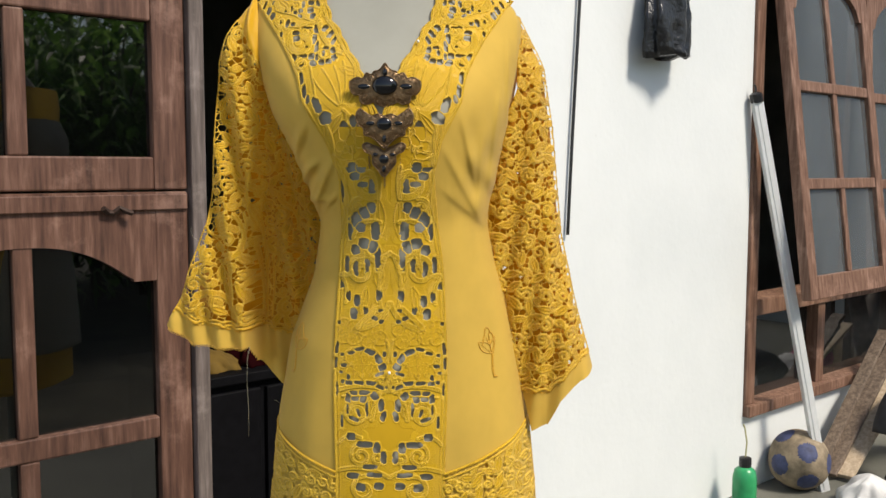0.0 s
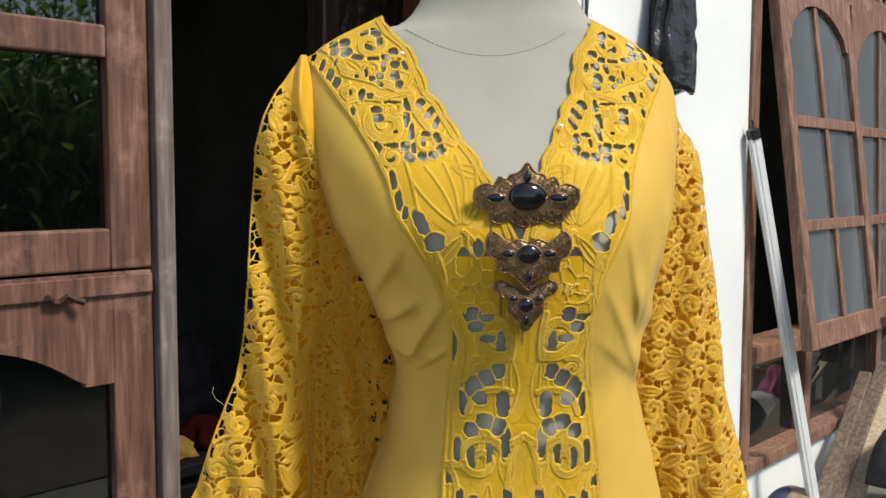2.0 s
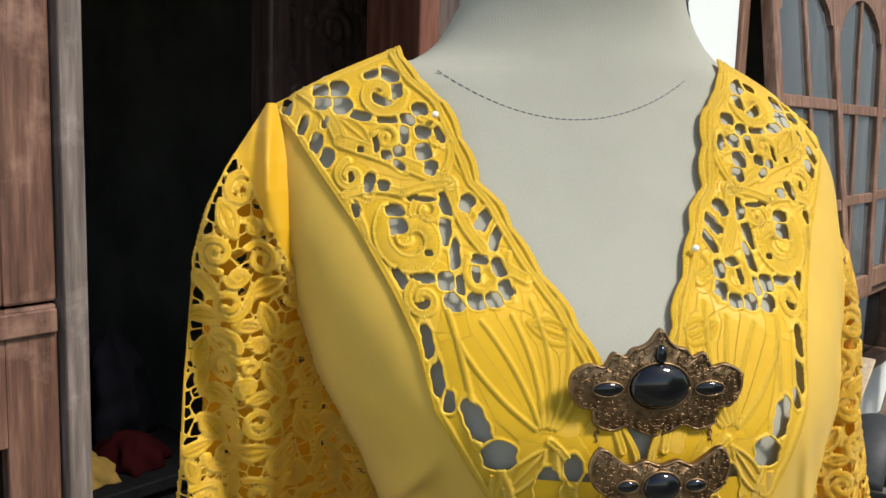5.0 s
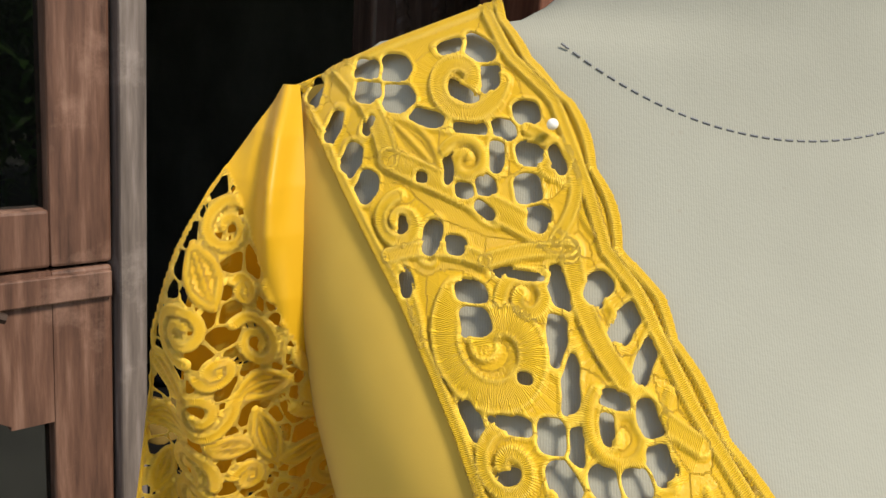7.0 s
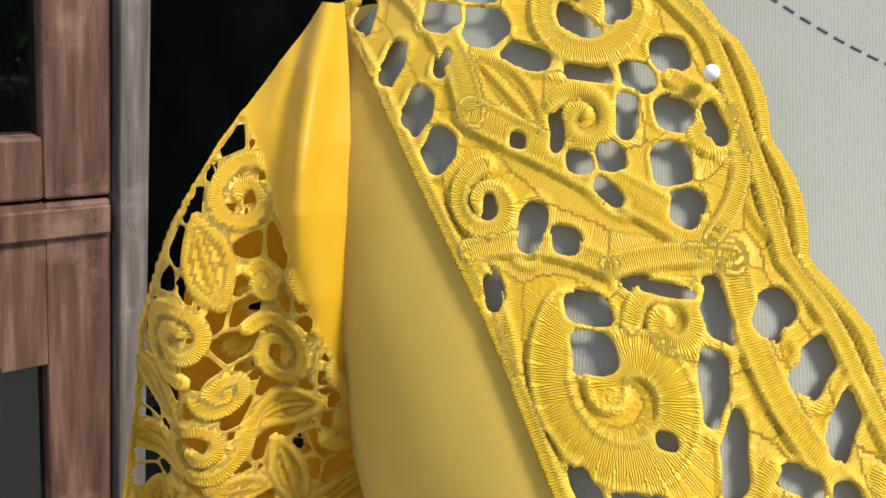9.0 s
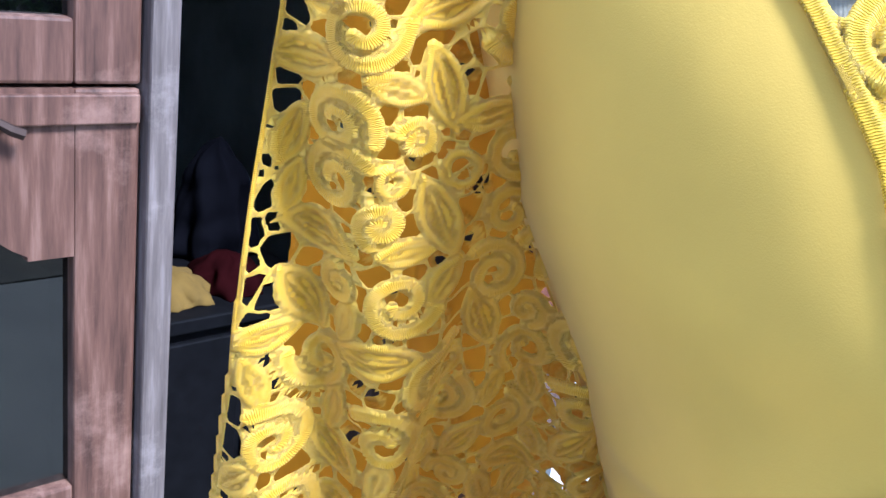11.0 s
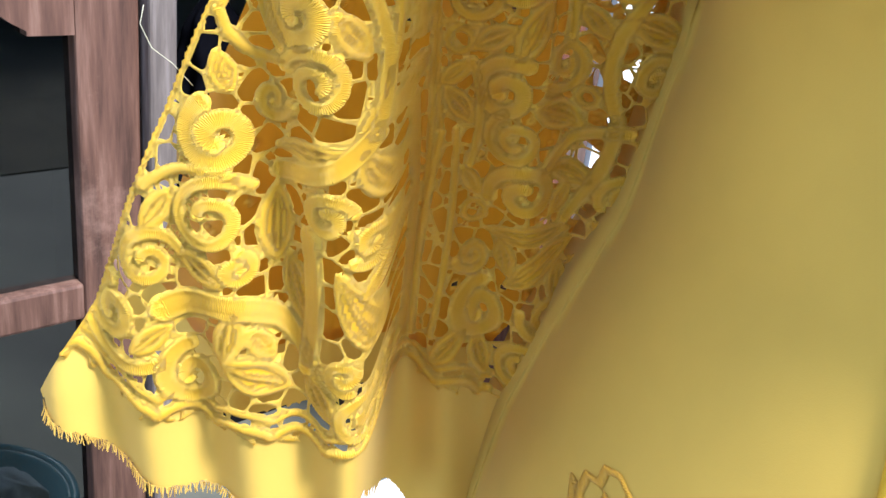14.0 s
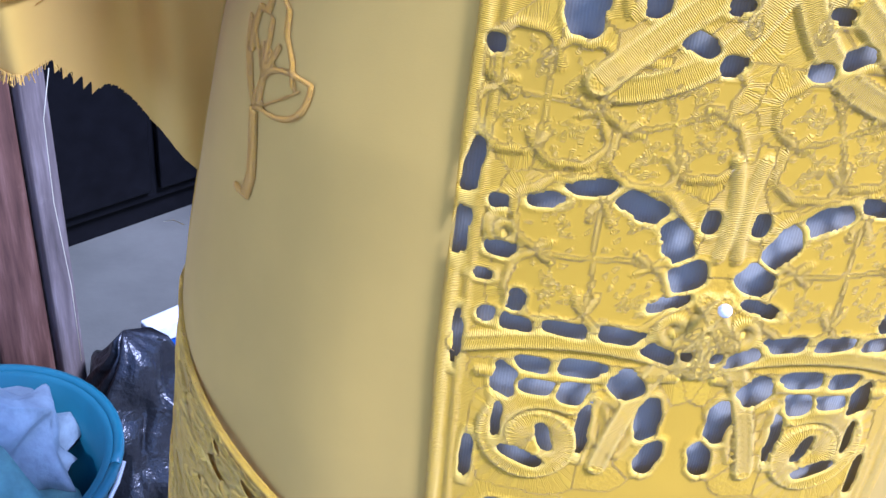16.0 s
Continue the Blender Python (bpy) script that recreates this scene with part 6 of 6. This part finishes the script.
def wash_bucket():
    e = empty("laundry_bucket", at_wall(0.11, -0.185, 0.0))
    bm = bmesh.new()
    lathe(bm, [(0.115, 0.004), (0.12, 0.0), (0.125, 0.008), (0.155, 0.325), (0.170, 0.335), (0.170, 0.345), (0.152, 0.343), (0.118, 0.014), (0.02, 0.012)], 48)
    part("tub", bm, M_TEAL, e, smooth=True)
    bm = bmesh.new()
    tube(bm, [(0.168 * math.cos(k), 0.168 * math.sin(k), 0.342) for k in np.linspace(0, 2 * math.pi, 49)], 0.007, 8)
    part("rim", bm, M_TEAL, e, smooth=True)
    bm = bmesh.new()
    tube(bm, [(0.172 * math.cos(k), 0.02 - 0.165 * math.sin(k), 0.325 - 0.06 * math.sin(k)) for k in np.linspace(0, math.pi, 20)], 0.003, 6)
    part("handle", bm, M_ALU, e, "thin wire handle", smooth=True)
    e.scale = (0.96, 0.96, 0.83)
    tagged(e, "round teal plastic bucket filled with laundry", "bucket")
    heap("towel", 0.08, -0.20, 0.125, 0.115, 0.13, M_MINT, 2.0, "crumpled mint green towel in the bucket", "towel", 0.185, 6, rough=0.42)
    heap("towel", 0.15, -0.16, 0.085, 0.075, 0.12, plain("pale_blue_towel", (0.27, 0.33, 0.36), 0.9, vary=0.2, scale=40, bump=0.5, dist=0.003), 5.0, "crumpled pale blue towel on the laundry", "towel", 0.225, 5, rough=0.42)
    heap("plastic_bag", 0.36, -0.11, 0.125, 0.10, 0.295, M_BLACKBAG, 7.0, "crumpled black plastic bag beside the bucket", "bag", 0.0, 9, rough=0.36)
    # blue box with a white rim, standing in the doorway
    b = empty("blue_board", at_wall(0.765, 0.105, 0))
    R = WALL.to_3x3().to_4x4()
    blue = plain("blue_woven_cloth", (0.012, 0.075, 0.36), 0.75, vary=0.35, scale=160, bump=0.6, dist=0.002)
    white = plain("chalky_white_paint", (0.62, 0.64, 0.66), 0.7, vary=0.12, scale=60)
    for name, lo, hi, mat in (("board", (-0.31, -0.130, 0.0), (0.33, -0.112, 0.188), blue), ("rim", (-0.335, -0.138, 0.188), (0.335, -0.104, 0.22), white), ("foot", (-0.2, -0.112, 0.0), (-0.17, 0.0, 0.02), white), ("foot", (0.2, -0.112, 0.0), (0.23, 0.0, 0.02), white)):
        bm = bmesh.new()
        box(bm, lo, hi, R, 0.003)
        part(name, bm, mat, b)
    tagged(b, "low blue cloth-covered board with a chipped white rim", "board")
    # a sheet of white paper slipped between bag and box
    bm = bmesh.new()
    rows = [[at_wall(0.515 + 0.05 * k + 0.02 * math.sin(3 * t), -0.19 + 0.03 * t, 0.30 * t) for k in np.linspace(0, 1, 5)] for t in np.linspace(0, 1, 8)]
    loft(bm, rows, close=False)
    tagged(part("paper_sheet", bm, plain("white_paper", (0.75, 0.77, 0.8), 0.7, vary=0.04)), "bent white paper sheet beside the black bag", "paper")


wash_bucket()


# ---- inside the house ----
def carved_screen():
    e = empty("carved_screen", at_wall(1.26, 0.46, 0.0))
    e.matrix_world = WALL @ Matrix.Translation((0, 0.45, 0))
    bm = bmesh.new()
    box(bm, (1.02, 0.0, 0.02), (1.72, 0.03, 2.1), None, 0.004)
    part("panel", bm, M_CARVED, e)
    for u0, u1 in ((1.0, 1.06), (1.44, 1.50)):
        bm = bmesh.new()
        box(bm, (u0, -0.035, 0.0), (u1, 0.035, 2.12), None, 0.008)
        part("stile", bm, M_CARVED, e)
    rng = np.random.default_rng(8)
    for u0, u1, z0, z1 in ((1.07, 1.43, 1.35, 2.05), (1.51, 1.70, 1.35, 2.05)):
        L = Lace(u0, u1, z0, z1, 0.0045)
        for cz in (1.62, 1.88):
            L.spiral((u0 + u1) / 2 - 0.04, cz, 0.055, 0, 1.6, 0.010, 0.2)
        L.fill(rng, L.d > 0, 0.010, 90, 0.0075, 0.045)
        L.top *= 5.0
        L.d[:] = -1
        L.sheet("carving", lambda x, z: 0 * x - 0.004, M_CARVED, e, "deep floral carving", 1.0)
    tagged(e, "dark carved wooden screen with deep floral relief", "screen")


carved_screen()


def cabinet():
    e = empty("dark_cabinet", at_wall(0.80, 0.76, 0))
    R = WALL.to_3x3().to_4x4()
    # cabinet and cloth colours are cut to near black, for shade the sun leaves out
    dark = plain("shade_dark_lacquer", (0.004, 0.004, 0.005), 0.6, vary=0.3, spec=0.1)
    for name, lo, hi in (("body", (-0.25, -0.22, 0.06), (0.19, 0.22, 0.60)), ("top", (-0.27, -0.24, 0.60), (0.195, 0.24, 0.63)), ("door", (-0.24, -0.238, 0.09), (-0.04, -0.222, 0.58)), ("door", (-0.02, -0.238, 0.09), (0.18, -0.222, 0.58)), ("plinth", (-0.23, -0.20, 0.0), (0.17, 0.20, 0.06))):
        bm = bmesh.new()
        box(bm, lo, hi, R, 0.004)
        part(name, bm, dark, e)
    tagged(e, "low dark cabinet inside the house, room shade put into its colour", "cabinet")
    heap("folded_cloth", 0.67, 0.66, 0.08, 0.10, 0.05, plain("shade_dark_yellow_cloth", (0.12, 0.07, 0.007), 0.9), 1.2, "folded yellow cloth on the low cabinet, darkened for room shade", "cloth", 0.63)
    heap("folded_cloth", 0.80, 0.66, 0.08, 0.09, 0.07, plain("shade_dark_red_cloth", (0.012, 0.0015, 0.002), 0.9, spec=0.02), 2.2, "folded red cloth on the low cabinet, darkened for room shade", "cloth", 0.63)
    heap("dark_bag", 0.87, 0.85, 0.09, 0.09, 0.27, plain("shade_dark_felt", (0.004, 0.004, 0.006), 0.9, spec=0.02), 3.2, "dark cloth bag standing on the low cabinet, darkened for room shade", "bag", 0.63)


cabinet()


# ---- the garden that the panes mirror ----
def leafy(name, x, y, h, spread, n, leaf, mat, seed, label):
    rng = random.Random(seed)
    e = empty(name, (x, y, 0))
    bm = bmesh.new()
    tips = []
    for k in range(7):
        a = 2 * math.pi * k / 7 + rng.uniform(-0.3, 0.3)
        r = spread * rng.uniform(0.25, 0.6)
        hh = h * rng.uniform(0.6, 0.95)
        pts = [Vector((r * t ** 1.5 * math.cos(a), r * t ** 1.5 * math.sin(a), hh * t)) + 0.04 * noise.noise_vector(Vector((t * 3, k, seed))) for t in np.linspace(0, 1, 9)]
        tube(bm, pts, [0.03 * (1 - 0.8 * t) for t in np.linspace(0, 1, 9)], 7)
        tips.append(pts)
    part("stem", bm, plain("green_bark", (0.14, 0.12, 0.08), 0.85, vary=0.3), e, smooth=True)
    verts, faces = [], []
    for _ in range(n):
        pts = rng.choice(tips)
        p = rng.choice(pts[3:]) + Vector((rng.gauss(0, 1), rng.gauss(0, 1), rng.gauss(0, 0.7))) * spread * 0.28
        p.z = max(0.08, p.z)
        d = Vector((rng.gauss(0, 1), rng.gauss(0, 1), rng.gauss(-0.15, 0.5))).normalized()
        s = d.cross(Vector((0, 0, 1))).normalized()
        ln, wd = leaf[0] * rng.uniform(0.6, 1.3), leaf[1] * rng.uniform(0.7, 1.2)
        i = len(verts)
        drop = Vector((0, 0, -0.35 * ln))
        verts += [p, p + d * ln * 0.35 + s * wd, p + d * ln * 0.35 - s * wd, p + d * ln * 0.7 + s * wd * 0.7 + drop * 0.4, p + d * ln * 0.7 - s * wd * 0.7 + drop * 0.4, p + d * ln + drop]
        faces += [(i, i + 1, i + 2), (i + 1, i + 3, i + 4, i + 2), (i + 3, i + 5, i + 4)]
    me = bpy.data.meshes.new("crown")
    me.from_pydata([tuple(v) for v in verts], [], faces)
    me.materials.append(mat)
    o = new("crown", me)
    o.parent = e
    tagged(e, label, "shrub", "garden shrubs")


def leaf_mat(name, a, b):
    n = Nodes(name)
    g = n.t.nodes.new("ShaderNodeNewGeometry")
    n.link(n.ramp(g.outputs["Random Per Island"], [(0.0, a), (1.0, b)]), n.b.inputs["Base Color"])
    n.set(Roughness=0.35)
    tr = n.add("BsdfTranslucent")
    n.link(n.b.inputs["Base Color"].links[0].from_socket, tr.inputs["Color"])
    mx = n.add("MixShader")
    mx.inputs[0].default_value = 0.72
    n.link(n.b.outputs[0], mx.inputs[1])
    n.link(tr.outputs[0], mx.inputs[2])
    n.link(mx.outputs[0], n.out.inputs["Surface"])
    return n.m


M_LEAF = leaf_mat("garden_leaf", (0.07, 0.17, 0.02), (0.30, 0.50, 0.12))
M_BLADE = leaf_mat("long_leaf", (0.10, 0.19, 0.05), (0.42, 0.55, 0.28))
for i in range(16):
    rr = random.Random(60 + i)
    k, row = i % 9, i // 9
    leafy("garden_shrub", 2.9 + 0.65 * k - 0.25 * (k % 2) + 1.1 * row, -2.6 + 0.30 * k - 1.1 * row + rr.uniform(-0.3, 0.3), 2.2 + 1.2 * row + rr.uniform(-0.3, 0.9), 1.3 + 0.3 * row, 2300, (0.30, 0.018) if i % 2 else (0.15, 0.04), M_BLADE if i % 2 else M_LEAF, 60 + i,
          "leafy green garden shrub with long narrow leaves" if i % 2 else "leafy green garden shrub with broad leaves")
